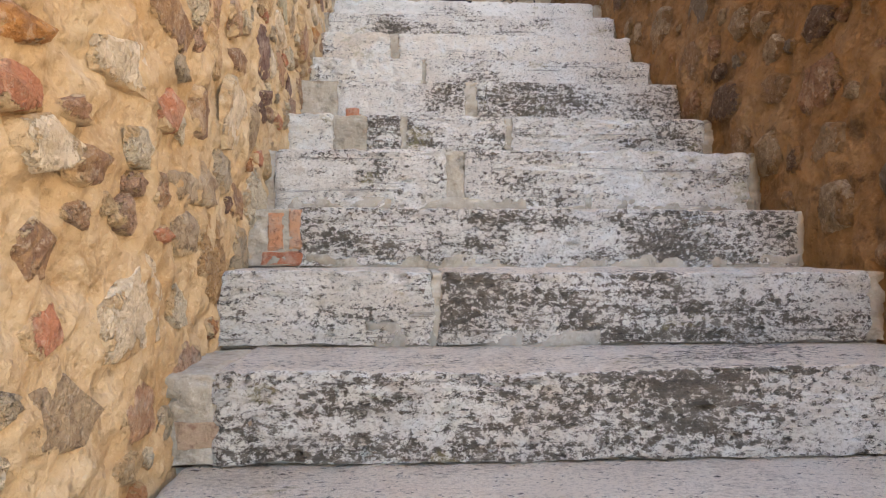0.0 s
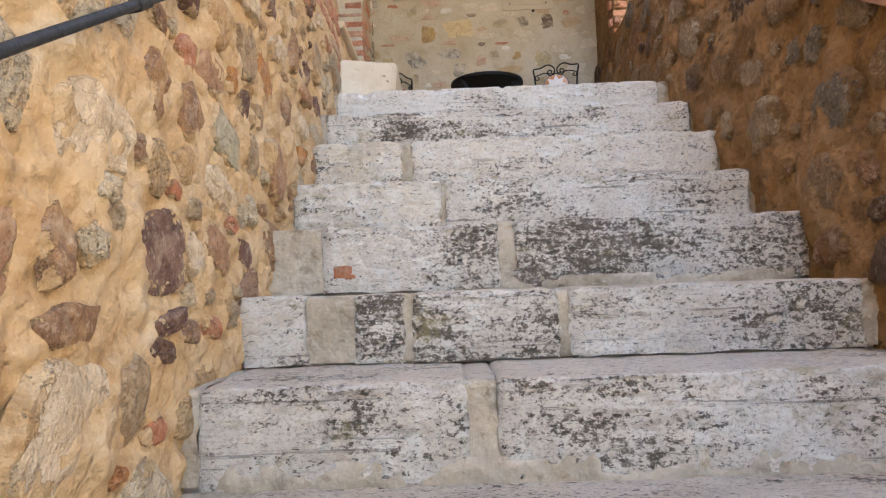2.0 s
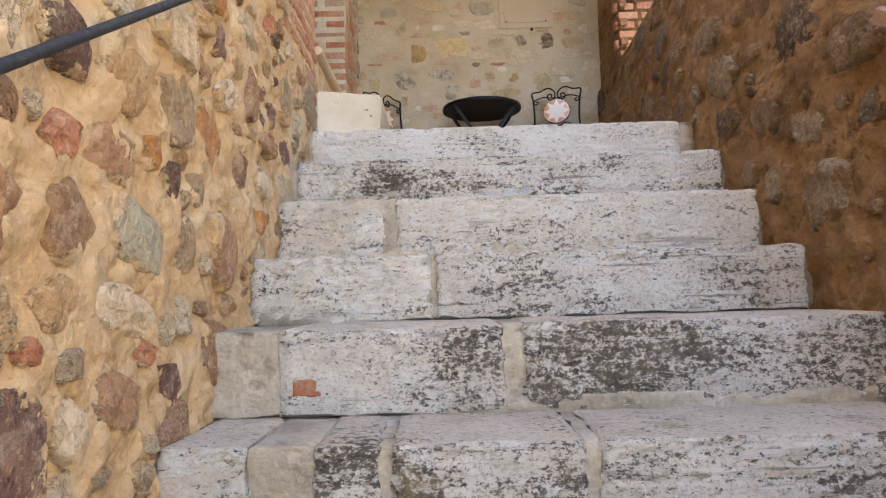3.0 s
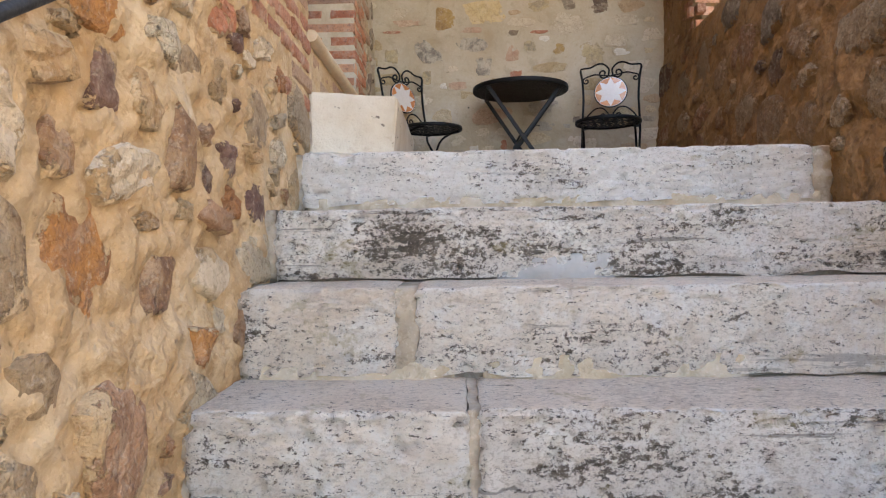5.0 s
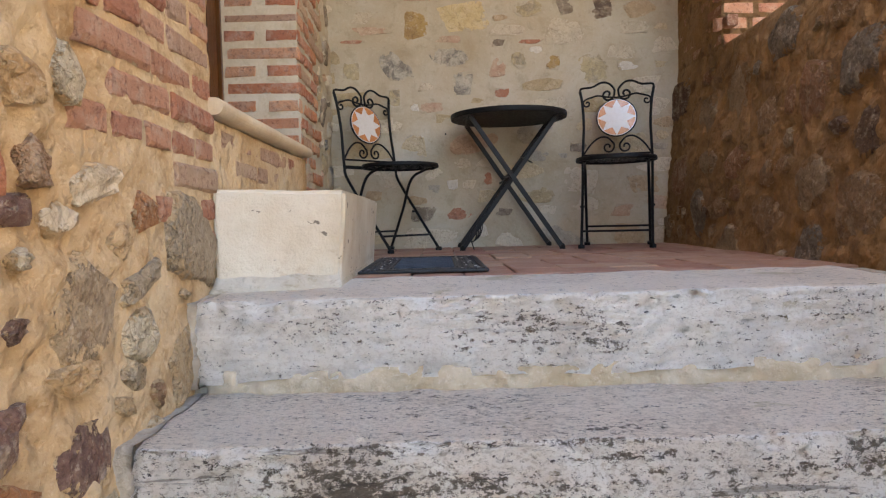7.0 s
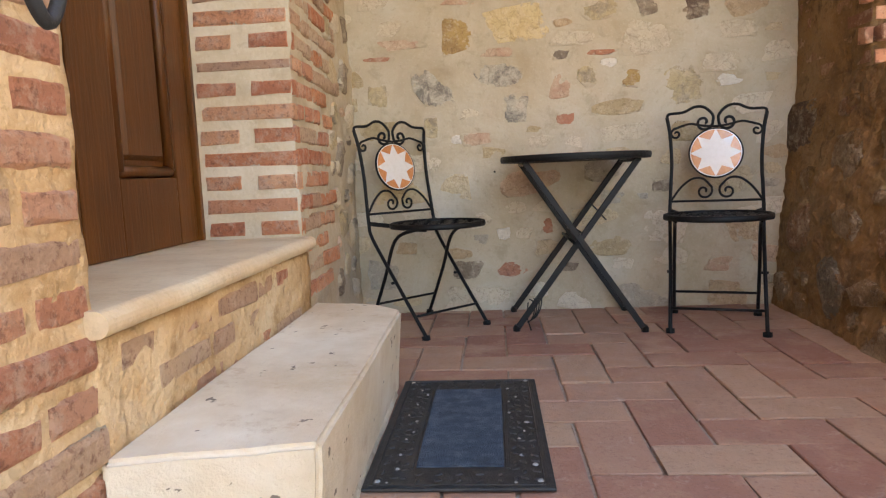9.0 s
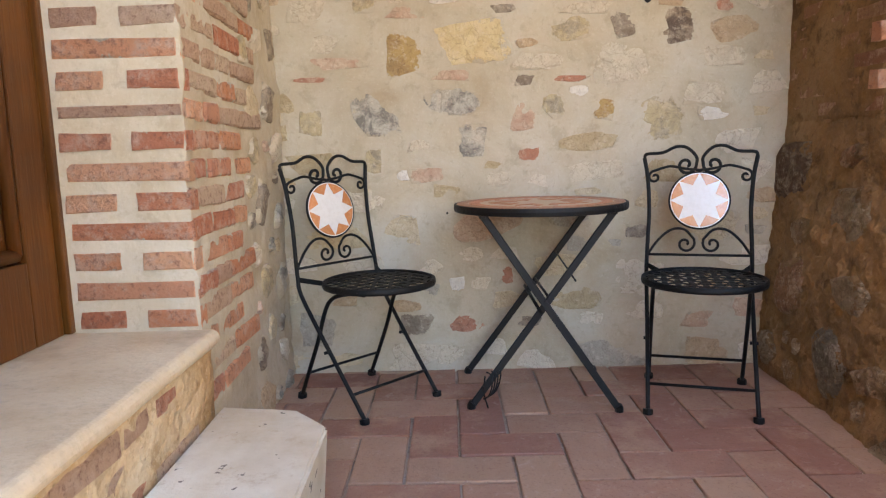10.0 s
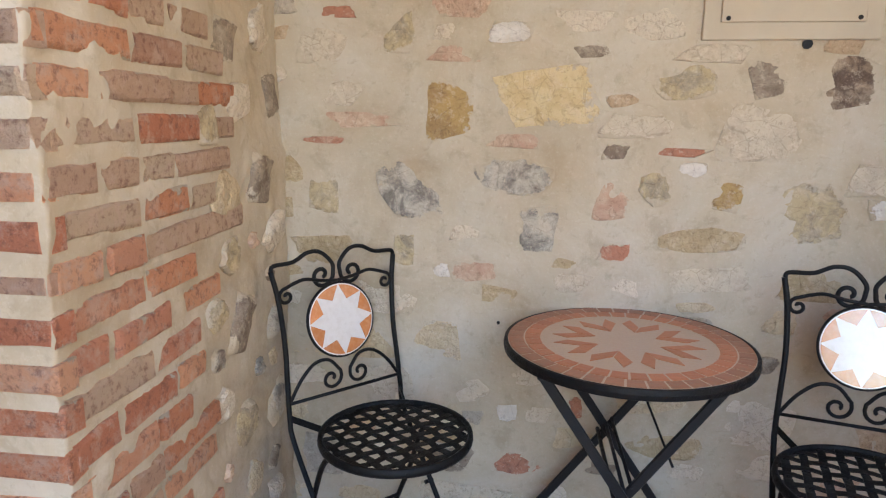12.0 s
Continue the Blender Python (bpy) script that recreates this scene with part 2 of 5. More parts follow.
def travertine(name, grime, base=(0.91, 0.845, 0.765)):
    """Old travertine: a white crust, flaked off along the bedding where grime is high, over dark porous stone; treads are rubbed pale."""
    m = Mat(name, 0.9)
    off = m.math("MULTIPLY", m.random(), 41.0)
    vec = m.stretch(1, 1, 1, None, off)
    nrm = m.n.new("ShaderNodeSeparateXYZ")
    m.l.new(m.geo.outputs["Normal"], nrm.inputs[0])
    tread = m.step(nrm.outputs[2], 0.7, 0.97)
    bed = m.noise(13, 9, 0.76, m.stretch(0.16, 0.6, 1.7, None, off), 0.4)
    flake = m.noise(5.0, 12, 0.80, m.stretch(0.5, 1, 1.15, None, off), 0.25)
    patch = m.noise(1.7, 3, 0.55, vec)
    grain = m.noise(60, 6, 0.75, vec, 0.3)
    tick = m.noise(85, 6, 0.82, m.stretch(0.6, 1, 1, None, off), 0.2)
    q = m.math("ADD", m.math("MULTIPLY", flake, 0.55), m.math("MULTIPLY", bed, 0.38))
    for field, k in ((patch, 0.30), (tick, 0.68), (grain, 0.45)):
        q = m.math("ADD", q, m.math("MULTIPLY", m.math("SUBTRACT", field, 0.5), k))
    q = m.math("SUBTRACT", q, m.math("MULTIPLY", tread, 0.075))
    thr = 0.618 - 0.112 * grime
    bare = m.step(q, thr - 0.014, thr + 0.014)
    deep = m.step(q, thr + 0.03, thr + 0.09)
    crust = m.ramp(m.noise(7, 8, 0.75, vec, 0.3), [(0.30, tuple(v * 0.86 for v in base)), (0.48, base), (0.60, (0.95, 0.915, 0.855))])
    crust = m.mix(m.math("MULTIPLY", m.step(m.noise(2.4, 5, 0.65, vec), 0.52, 0.68), 0.3), crust, (0.64, 0.52, 0.39))
    crust = m.mix(m.math("MULTIPLY", tread, 0.75), crust, (0.86, 0.735, 0.58))
    dust = m.noise(130, 5, 0.8, m.stretch(0.7, 1, 1, None, off), 0.1)
    crust = m.mix(m.math("MULTIPLY", m.step(dust, 0.52, 0.57), 0.12 + 0.38 * min(1.0, grime)), crust, (0.44, 0.36, 0.28))
    crust = m.mix(m.math("MULTIPLY", m.step(m.noise(3.1, 6, 0.7, m.stretch(0.5, 1, 1.4, None, off)), 0.55, 0.66), 0.25), crust, (0.56, 0.44, 0.28))
    dirt = m.math("MULTIPLY", m.step(m.math("ADD", m.math("MULTIPLY", m.noise(4.5, 7, 0.72, vec, 0.3), 0.5), m.math("MULTIPLY", tick, 0.5)), 0.50, 0.56), tread)
    crust = m.mix(m.math("MULTIPLY", m.math("MULTIPLY", dirt, m.step(tick, 0.40, 0.60)), 0.38), crust, (0.34, 0.25, 0.17))
    under = m.ramp(m.noise(24, 9, 0.82, m.stretch(0.4, 1, 1.3, None, off), 0.4), [(0.36, (0.05, 0.038, 0.028)), (0.5, (0.17, 0.135, 0.10)), (0.66, (0.38, 0.32, 0.255))])
    c = m.mix(m.math("MULTIPLY", bare, 0.92), crust, under)
    c = m.mix(m.math("MULTIPLY", deep, 0.4), c, (0.05, 0.038, 0.03))
    line = m.step(m.noise(16, 6, 0.68, m.stretch(0.10, 0.6, 2.2, None, off), 0.5), 0.60, 0.66)
    line = m.math("MULTIPLY", line, m.math("SUBTRACT", 1.0, tread))
    c = m.mix(m.math("MULTIPLY", line, 0.12 + 0.48 * min(1.0, grime)), c, (0.10, 0.078, 0.06))
    pits = m.step(m.noise(36, 5, 0.7, m.stretch(0.35, 1, 1.5, None, off), 0.5), 0.665, 0.70)
    pores = m.step(m.noise(95, 4, 0.7, m.stretch(0.5, 1, 1.3, None, off), 0.3), 0.63, 0.65)
    pits = m.math("MULTIPLY", pits, m.step(m.noise(3.3, 3, 0.6, vec), 0.40, 0.62))
    pits = m.math("MULTIPLY", pits, m.math("SUBTRACT", min(1.0, 0.35 + grime), m.math("MULTIPLY", tread, 0.3)))
    pores = m.math("MULTIPLY", pores, min(1.0, 0.7 + grime))
    holes = m.math("MAXIMUM", pits, pores)
    c = m.mix(m.math("MULTIPLY", holes, 0.9), c, (0.045, 0.035, 0.028))
    lichen = m.step(m.math("ADD", m.math("MULTIPLY", m.noise(5.5, 4, 0.6, m.stretch(0.8, 1, 1.3, None, off), 0.4), 0.75), m.math("MULTIPLY", grain, 0.25)), 0.60, 0.65)
    c = m.mix(m.math("MULTIPLY", lichen, 0.5), c, (0.45, 0.37, 0.17))
    m.colour(c)
    m.bump(m.math("SUBTRACT", 1.0, m.math("MAXIMUM", bare, holes)), 0.010)
    m.bump(bed, 0.006)
    m.bump(flake, 0.014)
    m.bump(grain, 0.008)
    m.bump(tick, 0.006)
    m.bump(m.noise(42, 5, 0.7, m.stretch(0.4, 1, 1.6, None, off), 0.2), 0.007)
    return m.mat


trav = [travertine("travertine_clean", 0.58, (0.93, 0.85, 0.745)), travertine("travertine_worn", 0.92), travertine("travertine_grimy", 1.22, (0.90, 0.84, 0.77)), travertine("travertine_cream", 0.58, (0.92, 0.82, 0.70)), travertine("travertine_white", 0.34, (0.94, 0.89, 0.82))]

# ---------------------------------------------------------------- mesh helpers


def link(name, verts, faces, mat, parent=None, label="", smooth=True):
    me = bpy.data.meshes.new(name)
    me.from_pydata(verts, [], faces)
    me.validate()
    if mat:
        me.materials.append(mat)
    if smooth:
        me.polygons.foreach_set("use_smooth", [True] * len(me.polygons))
    ob = new(name, me)
    ob.parent = parent
    if label:
        ob["label"] = label
    return ob


def part(name, bm, mat, parent=None, label="", smooth=False):
    """One mesh object from a bmesh, under a thing or a part."""
    me = bpy.data.meshes.new(name)
    bmesh.ops.recalc_face_normals(bm, faces=bm.faces)
    bm.to_mesh(me)
    bm.free()
    if mat:
        me.materials.append(mat)
    if smooth:
        me.polygons.foreach_set("use_smooth", [True] * len(me.polygons))
    ob = new(name, me)
    ob.parent = parent
    if label:
        ob["label"] = label
    return ob


def box(x0, x1, y0, y1, z0, z1, bevel=0.0, bm=None, segs=2):
    own = bmesh.new()
    bmesh.ops.create_cube(own, size=1, matrix=Matrix.LocRotScale(((x0 + x1) / 2, (y0 + y1) / 2, (z0 + z1) / 2), None, (x1 - x0, y1 - y0, z1 - z0)))
    if bevel:
        bmesh.ops.bevel(own, geom=own.edges[:], offset=bevel, segments=segs, affect="EDGES", profile=0.6)
    if bm is None:
        return own
    me = bpy.data.meshes.new("tmp")
    own.to_mesh(me)
    own.free()
    bm.from_mesh(me)
    bpy.data.meshes.remove(me)
    return bm


def tube(points, radius, sides=8, bm=None, closed=False, flat=1.0, up=None):
    """A bar swept along points; flat below 1 squashes it across 'up'."""
    bm = bm or bmesh.new()
    pts = [Vector(p) for p in points]
    n = len(pts)
    rings, side = [], None
    for i, p in enumerate(pts):
        a = pts[(i - 1) % n] if closed or i else pts[0]
        b = pts[(i + 1) % n] if closed or i < n - 1 else pts[-1]
        d = (b - a).normalized()
        if side is None:
            ref = Vector(up) if up else (Vector((0, 0, 1)) if abs(d.z) < 0.9 else Vector((1, 0, 0)))
            side = d.cross(ref).normalized()
        side = (side - d * side.dot(d)).normalized()
        other = d.cross(side)
        rings.append([bm.verts.new(p + (side * math.cos(q) * radius + other * math.sin(q) * radius * flat)) for q in (2 * math.pi * k / sides for k in range(sides))])
    for i in range(n if closed else n - 1):
        r, s = rings[i], rings[(i + 1) % n]
        for k in range(sides):
            bm.faces.new((r[k], r[(k + 1) % sides], s[(k + 1) % sides], s[k]))
    if not closed:
        bm.faces.new(rings[0][::-1]), bm.faces.new(rings[-1])
    return bm


def bar(a, b, w, t, bm=None, face=(0, 1, 0)):
    """A flat bar from a to b, w wide and t thick along face."""
    bm = bm or bmesh.new()
    a, b, f = Vector(a), Vector(b), Vector(face).normalized()
    d = (b - a).normalized()
    s = d.cross(f).normalized()
    f = s.cross(d)
    m = Matrix((( *(s * w),), (*(d * (b - a).length),), (*(f * t),))).transposed().to_4x4()
    m.translation = (a + b) / 2
    own = bmesh.new()
    bmesh.ops.create_cube(own, size=1, matrix=m)
    bmesh.ops.bevel(own, geom=own.edges[:], offset=min(w, t) * 0.18, segments=1, affect="EDGES")
    me = bpy.data.meshes.new("tmp")
    own.to_mesh(me)
    own.free()
    bm.from_mesh(me)
    bpy.data.meshes.remove(me)
    return bm


def spaced(a, b, step):
    return list(np.linspace(a, b, max(2, int(round((b - a) / step)) + 1)))


def nz(x, y, z, s):
    return noise.noise((x * s, y * s, z * s))


def rough(u, v, k, amp):
    """Height of trowelled mortar at u, v on wall k."""
    return amp * (0.75 * nz(u, v, k, 1.3) + 0.5 * nz(u, v, k + 7, 4.5) + 0.4 * nz(u, v, k + 13, 11) + 0.34 * nz(u, v, k + 19, 24) + 0.24 * nz(u, v, k + 23, 47))


def rough_wall(name, us, vs, place, mat, k, amp, thick, parent=None, label=""):
    """A wall with an uneven face over the grid us x vs; place(u, v, h) gives the point h in front of the face."""
    nu, nv = len(us), len(vs)
    verts = [place(u, v, rough(u, v, k, amp)) for v in vs for u in us]
    faces = [(j * nu + i, j * nu + i + 1, (j + 1) * nu + i + 1, (j + 1) * nu + i) for j in range(nv - 1) for i in range(nu - 1)]
    rim = [i for i in range(nu)] + [j * nu + nu - 1 for j in range(1, nv)] + [(nv - 1) * nu + i for i in range(nu - 2, -1, -1)] + [j * nu for j in range(nv - 2, 0, -1)]
    base = len(verts)
    for r in rim:
        verts.append(place(us[r % nu], vs[r // nu], -thick))
    m = len(rim)
    for a in range(m):
        b = (a + 1) % m
        faces.append((rim[b], rim[a], base + a, base + b))
    faces.append(tuple(base + a for a in range(m)))
    return tagged(link(name, verts, faces, mat, parent, label), kind="structure")


# ---------------------------------------------------------------- the stair
# top edge of each step: front, height
STEPS = [(1.35, -1.88), (1.68, -1.685), (2.02, -1.50), (2.30, -1.275), (2.66, -1.079), (2.99, -0.852), (3.36, -0.640), (3.65, -0.415), (3.92, -0.207), (4.25, 0.0)]
LOWER = [(1.35 - 0.33 * k, -1.88 - 0.195 * k) for k in range(1, 11)]
GROUND = LOWER[-1][1] - 0.19
XL, XR = -0.47, 1.25        # faces of the stair walls


def stair_line(y):
    return -1.88 + (y - 1.35) * 0.648


def step_block(x0, x1, y, z, deep, high, mat, seed, wear=0.012, parent=None):
    """One hewn step stone with a worn, rounded nose; front at y, top at z."""
    prof = [(0.0, -high + high * t) for t in np.linspace(0, 1, 18)[:-1]]
    r = 0.011
    prof[-1] = (0.0, -r * 1.5)
    prof += [(r * (1 - math.cos(a)), -r * (1 - math.sin(a))) for a in np.linspace(0, math.pi / 2, 5)]
    prof += [(d, 0.0) for d in np.linspace(r, deep, 11)[1:]]
    xs = spaced(x0, x1, 0.012)
    narrow = x1 - x0 < 0.07
    verts, faces = [], []
    for x in xs:
        e = min(x - x0, x1 - x)
        corner = max(0.0, 1 - e / 0.02) ** 2 * (0.0 if narrow else 0.009)
        worn = wear * (0.5 + nz(x, seed, 0, 1.7)) + 0.3 * wear * nz(x, seed, 3, 7)
        chip = max(0.0, nz(x, seed, 11, 8) - 0.22) * 0.06 + max(0.0, nz(x, seed, 17, 23) - 0.14) * 0.035
        for d, h in prof:
            near = max(0.0, 1 - math.hypot(d, h) / 0.045)
            top = max(0.0, 1 - d / 0.16) if h > -0.02 else max(0.0, 1 + h / 0.05)
            f = 1.0 if d < 0.003 else 0.35
            q = 0.005 * nz(x, h * 1.5, seed, 9) + 0.005 * nz(x * 0.6, h * 1.6, seed + 4, 28) + 0.005 * nz(x, h, seed + 9, 3)
            q += 0.03 * max(0.0, nz(x * 0.8, h * 1.2, seed + 51, 32) - 0.25) + 0.03 * max(0.0, nz(x * 0.7, h, seed + 57, 62) - 0.2) - 0.004 * nz(x * 0.7, h, seed + 61, 48)
            end = max(0.0, 1 - e / 0.04) * (0.012 * nz(h, d, seed + 31, 14) + 0.006 * nz(h, d, seed + 37, 40))
            verts.append((x + end, y + d + f * q + corner + near * chip, z + h - top * worn - corner - near * chip * 0.7 + 0.004 * nz(x, d, seed, 12) + (0.012 * nz(x, seed, 29, 6) if h < -high * 0.93 else 0)))
    m = len(prof)
    for i in range(len(xs) - 1):
        for j in range(m - 1):
            faces.append((i * m + j, (i + 1) * m + j, (i + 1) * m + j + 1, i * m + j + 1))
    for i, flip in ((0, False), (len(xs) - 1, True)):
        b = len(verts)
        verts.append((xs[i], y + deep, z - high))
        loop = [i * m + j for j in range(m)] + [b]
        faces.append(tuple(loop if flip else loop[::-1]))
    a, b = len(verts) - 2, len(verts) - 1
    e = (len(xs) - 1) * m
    faces += [(0, a, b, e), (a, m - 1, e + m - 1, b)]
    ob = link("step_stone", verts, faces, mat, parent)
    return ob


stair = tagged(new("staircase"), "old outdoor staircase of worn pale travertine steps between stone walls", "staircase", kind="structure")
allsteps = LOWER[::-1] + STEPS
bm = bmesh.new()
for i, (y, z) in enumerate(allsteps):
    y2 = 4.74 if i == len(allsteps) - 1 else allsteps[i + 1][0] + 0.06
    box(XL - 0.1, XR + 0.12, y + 0.03, y2, GROUND, z - 0.045, 0, bm)
part("mortar_bed", bm, mortar_steps, stair, "grey cement joints between the step stones")
# joints of each step: (x0, x1, material); gaps are left to the mortar bed
W = XR
BLOCKS = [
    [(-0.385, W, 2)],
    [(-0.475, 0.072, 1), (0.086, 1.225, 2)],
    [(-0.325, 1.237, 2)],
    [(-0.452, 0.14, 1), (0.206, 1.228, 1)],
    [(-0.477, -0.29, 0), (-0.155, -0.018, 2), (0.0, 0.405, 2), (0.43, 1.229, 1)],
    [(-0.305, 0.272, 1), (0.318, W + 0.04, 2)],
    [(-0.485, 0.085, 0), (0.097, 1.262, 1)],
    [(-0.47, -0.085, 3), (-0.043, 1.263, 0)],
    [(-0.458, 1.259, 1)],
    [(-0.458, 1.22, 4)],
]
for i, ((y, z), row) in enumerate(zip(STEPS, BLOCKS)):
    nxt = STEPS[i + 1][0] if i < 9 else 4.73
    rise = z - (STEPS[i - 1][1] if i else LOWER[0][1])
    for k, (x0, x1, g) in enumerate(row):
        step_block(x0, x1, y, z, nxt - y + 0.05 if i < 9 else 0.47, rise - (0.006 if i < 9 else 0.028), trav[g], i * 7 + k, 0.002 if i == 9 else 0.009, stair)
    edges = [XL - 0.03] + [e for x0, x1, _ in row for e in (x0, x1)] + [XR + 0.05]
    for k, (x0, x1) in enumerate(zip(edges[::2], edges[1::2])):
        if x1 - x0 > 0.008:
            ob = step_block(x0 - 0.006, x1 + 0.006, y + 0.007, z - 0.004, nxt - y + 0.03 if i < 9 else 0.44, rise - 0.012, mortar_joint, i * 11 + k + 300, 0.004, stair)
            ob.name = "mortar_joint"
for i, (y, z) in enumerate(LOWER):
    step_block(-0.45, W, y, z, 0.38, 0.17, trav[1 + i % 2], 90 + i, 0.012, stair)



def smear(name, x0, x1, y, z0, z1, mat, seed, proud=0.009):
    """A ragged patch of mortar trowelled over the front of a step."""
    xs, zs = spaced(x0, x1, 0.012), spaced(z0, z1, 0.009)
    verts, faces = [], []
    for z in zs:
        for x in xs:
            edge = min((x - x0) / 0.10, (x1 - x) / 0.10, (z1 - z) / 0.045, 1.0) + 1.1 * nz(x, z * 1.5, seed, 8) + 0.8 * nz(x, z, seed + 3, 27) - 0.45
            h = proud * min(1.0, max(-2.0, edge * 1.6)) + 0.004 * nz(x, z, seed + 7, 18)
            verts.append((x, y - h, z))
    n = len(xs)
    for j in range(len(zs) - 1):
        for i in range(n - 1):
            faces.append((j * n + i, j * n + i + 1, (j + 1) * n + i + 1, (j + 1) * n + i))
    base = len(verts)
    rim = list(range(n)) + [j * n + n - 1 for j in range(1, len(zs))] + [(len(zs) - 1) * n + i for i in range(n - 2, -1, -1)] + [j * n for j in range(len(zs) - 2, 0, -1)]
    verts += [(verts[r][0], y + 0.03, verts[r][2]) for r in rim]
    for a in range(len(rim)):
        b = (a + 1) % len(rim)
        faces.append((rim[b], rim[a], base + a, base + b))
    faces.append(tuple(base + a for a in range(len(rim))))
    return link(name, verts, faces, mat, stair)


# pointing along the foot of the risers, and patches on their faces
smear("pointing", -0.44, 1.24, 4.252, -0.215, -0.155, mortar_yellow, 1)
smear("pointing", -0.45, 1.25, 2.302, -1.51, -1.445, mortar_joint, 2)
smear("pointing", -0.30, 1.24, 2.022, -1.70, -1.645, mortar_joint, 3)
smear("pointing", -0.45, 0.05, 3.652, -0.65, -0.60, mortar_yellow, 4)
smear("pointing", 0.10, 1.24, 2.992, -1.09, -1.04, mortar_joint, 5)
smear("cement_patch", 0.17, 0.50, 3.923, -0.425, -0.345, mortar_blue, 6, 0.007)
smear("cement_patch", -0.10, 0.12, 1.683, -1.885, -1.815, mortar_steps, 7)
smear("cement_patch", 0.20, 0.50, 1.683, -1.885, -1.84, mortar_steps, 8)
smear("cement_patch", -0.46, -0.05, 3.363, -0.86, -0.815, mortar_steps, 9)
smear("cement_patch", 0.12, 0.75, 3.653, -0.648, -0.585, mortar_yellow, 10, 0.007)

# ---------------------------------------------------------------- walls
FINE = 0.013


def calm(y):
    """The stair wall is flatter where it turns to brick beside the door."""
    return 1 - 0.72 * min(1.0, max(0.0, (y - 3.75) / 0.35))


LX = -0.48
ys = spaced(-2.6, 0.2, 0.35)[:-1] + spaced(0.2, 4.475, FINE)
zs = spaced(GROUND - 0.1, -2.35, 0.3)[:-1] + spaced(-2.35, 1.75, FINE) + spaced(1.75, 4.0, 0.4)[1:]
wall_left = rough_wall("wall_left", ys, zs, lambda u, v, h: (LX + h * calm(u), u, v), mortar_left, 1.0, 0.040, 0.55)
tagged(wall_left, "tall rubble wall of mixed stones bedded in ochre lime mortar", "wall")

# wall under and beside the door, pier behind the door
SILL_Z = 0.455
wall_sill = rough_wall("wall_under_sill", spaced(4.46, 5.62, 0.03), spaced(-0.1, SILL_Z - 0.03, 0.03), lambda u, v, h: (LX + 0.005 + h, u, v), mortar_left, 2.0, 0.008, 0.5)
tagged(wall_sill, "low plastered wall with faint bricks under the door sill", "wall")
pier_front = rough_wall("wall_pier_front", spaced(-0.82, LX - 0.028, FINE), spaced(0.3, 2.9, FINE), lambda u, v, h: (u, 5.60 - h, v), mortar_back, 3.0, 0.004, 0.2)
tagged(pier_front, "brick pier beside the door, wide pale mortar joints", "wall")


def side_x(u, v):
    return LX - 0.012 - 0.035 * max(0.0, (u - 5.75) / 0.9)


pier_side = rough_wall("wall_pier_side", spaced(5.595, 6.68, FINE), spaced(-0.1, 1.75, FINE) + [2.2, 2.9], lambda u, v, h: (side_x(u, v) + h, u, v), mortar_back, 4.0, 0.016, 0.4)
tagged(pier_side, "rubble and brick side wall in grey-beige lime mortar", "wall")
wall_over_door = part("wall_over_door", box(-1.03, LX, 4.45, 5.60, 2.55, 4.0), mortar_left)
tagged(wall_over_door, "plain ochre wall over the door", "wall", kind="structure")
wall_house_back = part("wall_house_upper", box(-1.03, LX - 0.002, 5.60, 6.9, 2.9, 4.0), mortar_left)
tagged(wall_house_back, "plain ochre upper wall of the house", "wall", kind="structure")

BY = 6.665
xs = [-0.75, -0.65] + spaced(-0.6, 1.5, 0.016) + [1.6, 1.75]
zs = [-0.1] + spaced(-0.02, 1.75, 0.016) + [2.0, 2.3, 2.9]
wall_back = rough_wall("wall_back", xs, zs, lambda u, v, h: (u, BY - h, v), mortar_back, 5.0, 0.006, 0.35)
tagged(wall_back, "end wall of mixed rubble flush-pointed in grey-beige lime mortar", "wall")

# right-hand parapet: follows the stair below, level along the landing
RT = 0.975


def right_x(y, v):
    t = min(1.0, max(0.0, (y - 4.2) / 1.6))
    foot = min(0.0, stair_line(y)) if y < 4.2 else 0.0
    return 1.262 + 0.105 * t + 0.115 * max(0.0, v - foot)


def level(u, v):
    """The parapet is flatter along the landing, and struck off straight along its top."""
    return (1 - 0.3 * min(1.0, max(0.0, (u - 4.2) / 0.8))) * min(1.0, 0.15 + max(0.0, RT - v) / 0.16)


ys = spaced(3.0, 6.7, 0.016)
zs = [GROUND - 0.1] + spaced(-1.6, RT, 0.016)
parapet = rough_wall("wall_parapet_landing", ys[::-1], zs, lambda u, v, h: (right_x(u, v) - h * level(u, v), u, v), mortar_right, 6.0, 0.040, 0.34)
tagged(parapet, "rough rubble parapet in ochre mortar, its shade painted as brown", "wall")
SLOPE0 = -0.095
ys = spaced(-2.6, 0.2, 0.3)[:-1] + spaced(0.2, 3.02, 0.024)
zs = spaced(0.0, 1.0, 0.013)


def low_wall(u, t, h):
    top = SLOPE0 + 0.63 * (u - 3.0)
    v = GROUND - 0.1 + (top - GROUND + 0.1) * (t ** 0.5)
    return (right_x(u, max(v, stair_line(u))) - h, u, v)


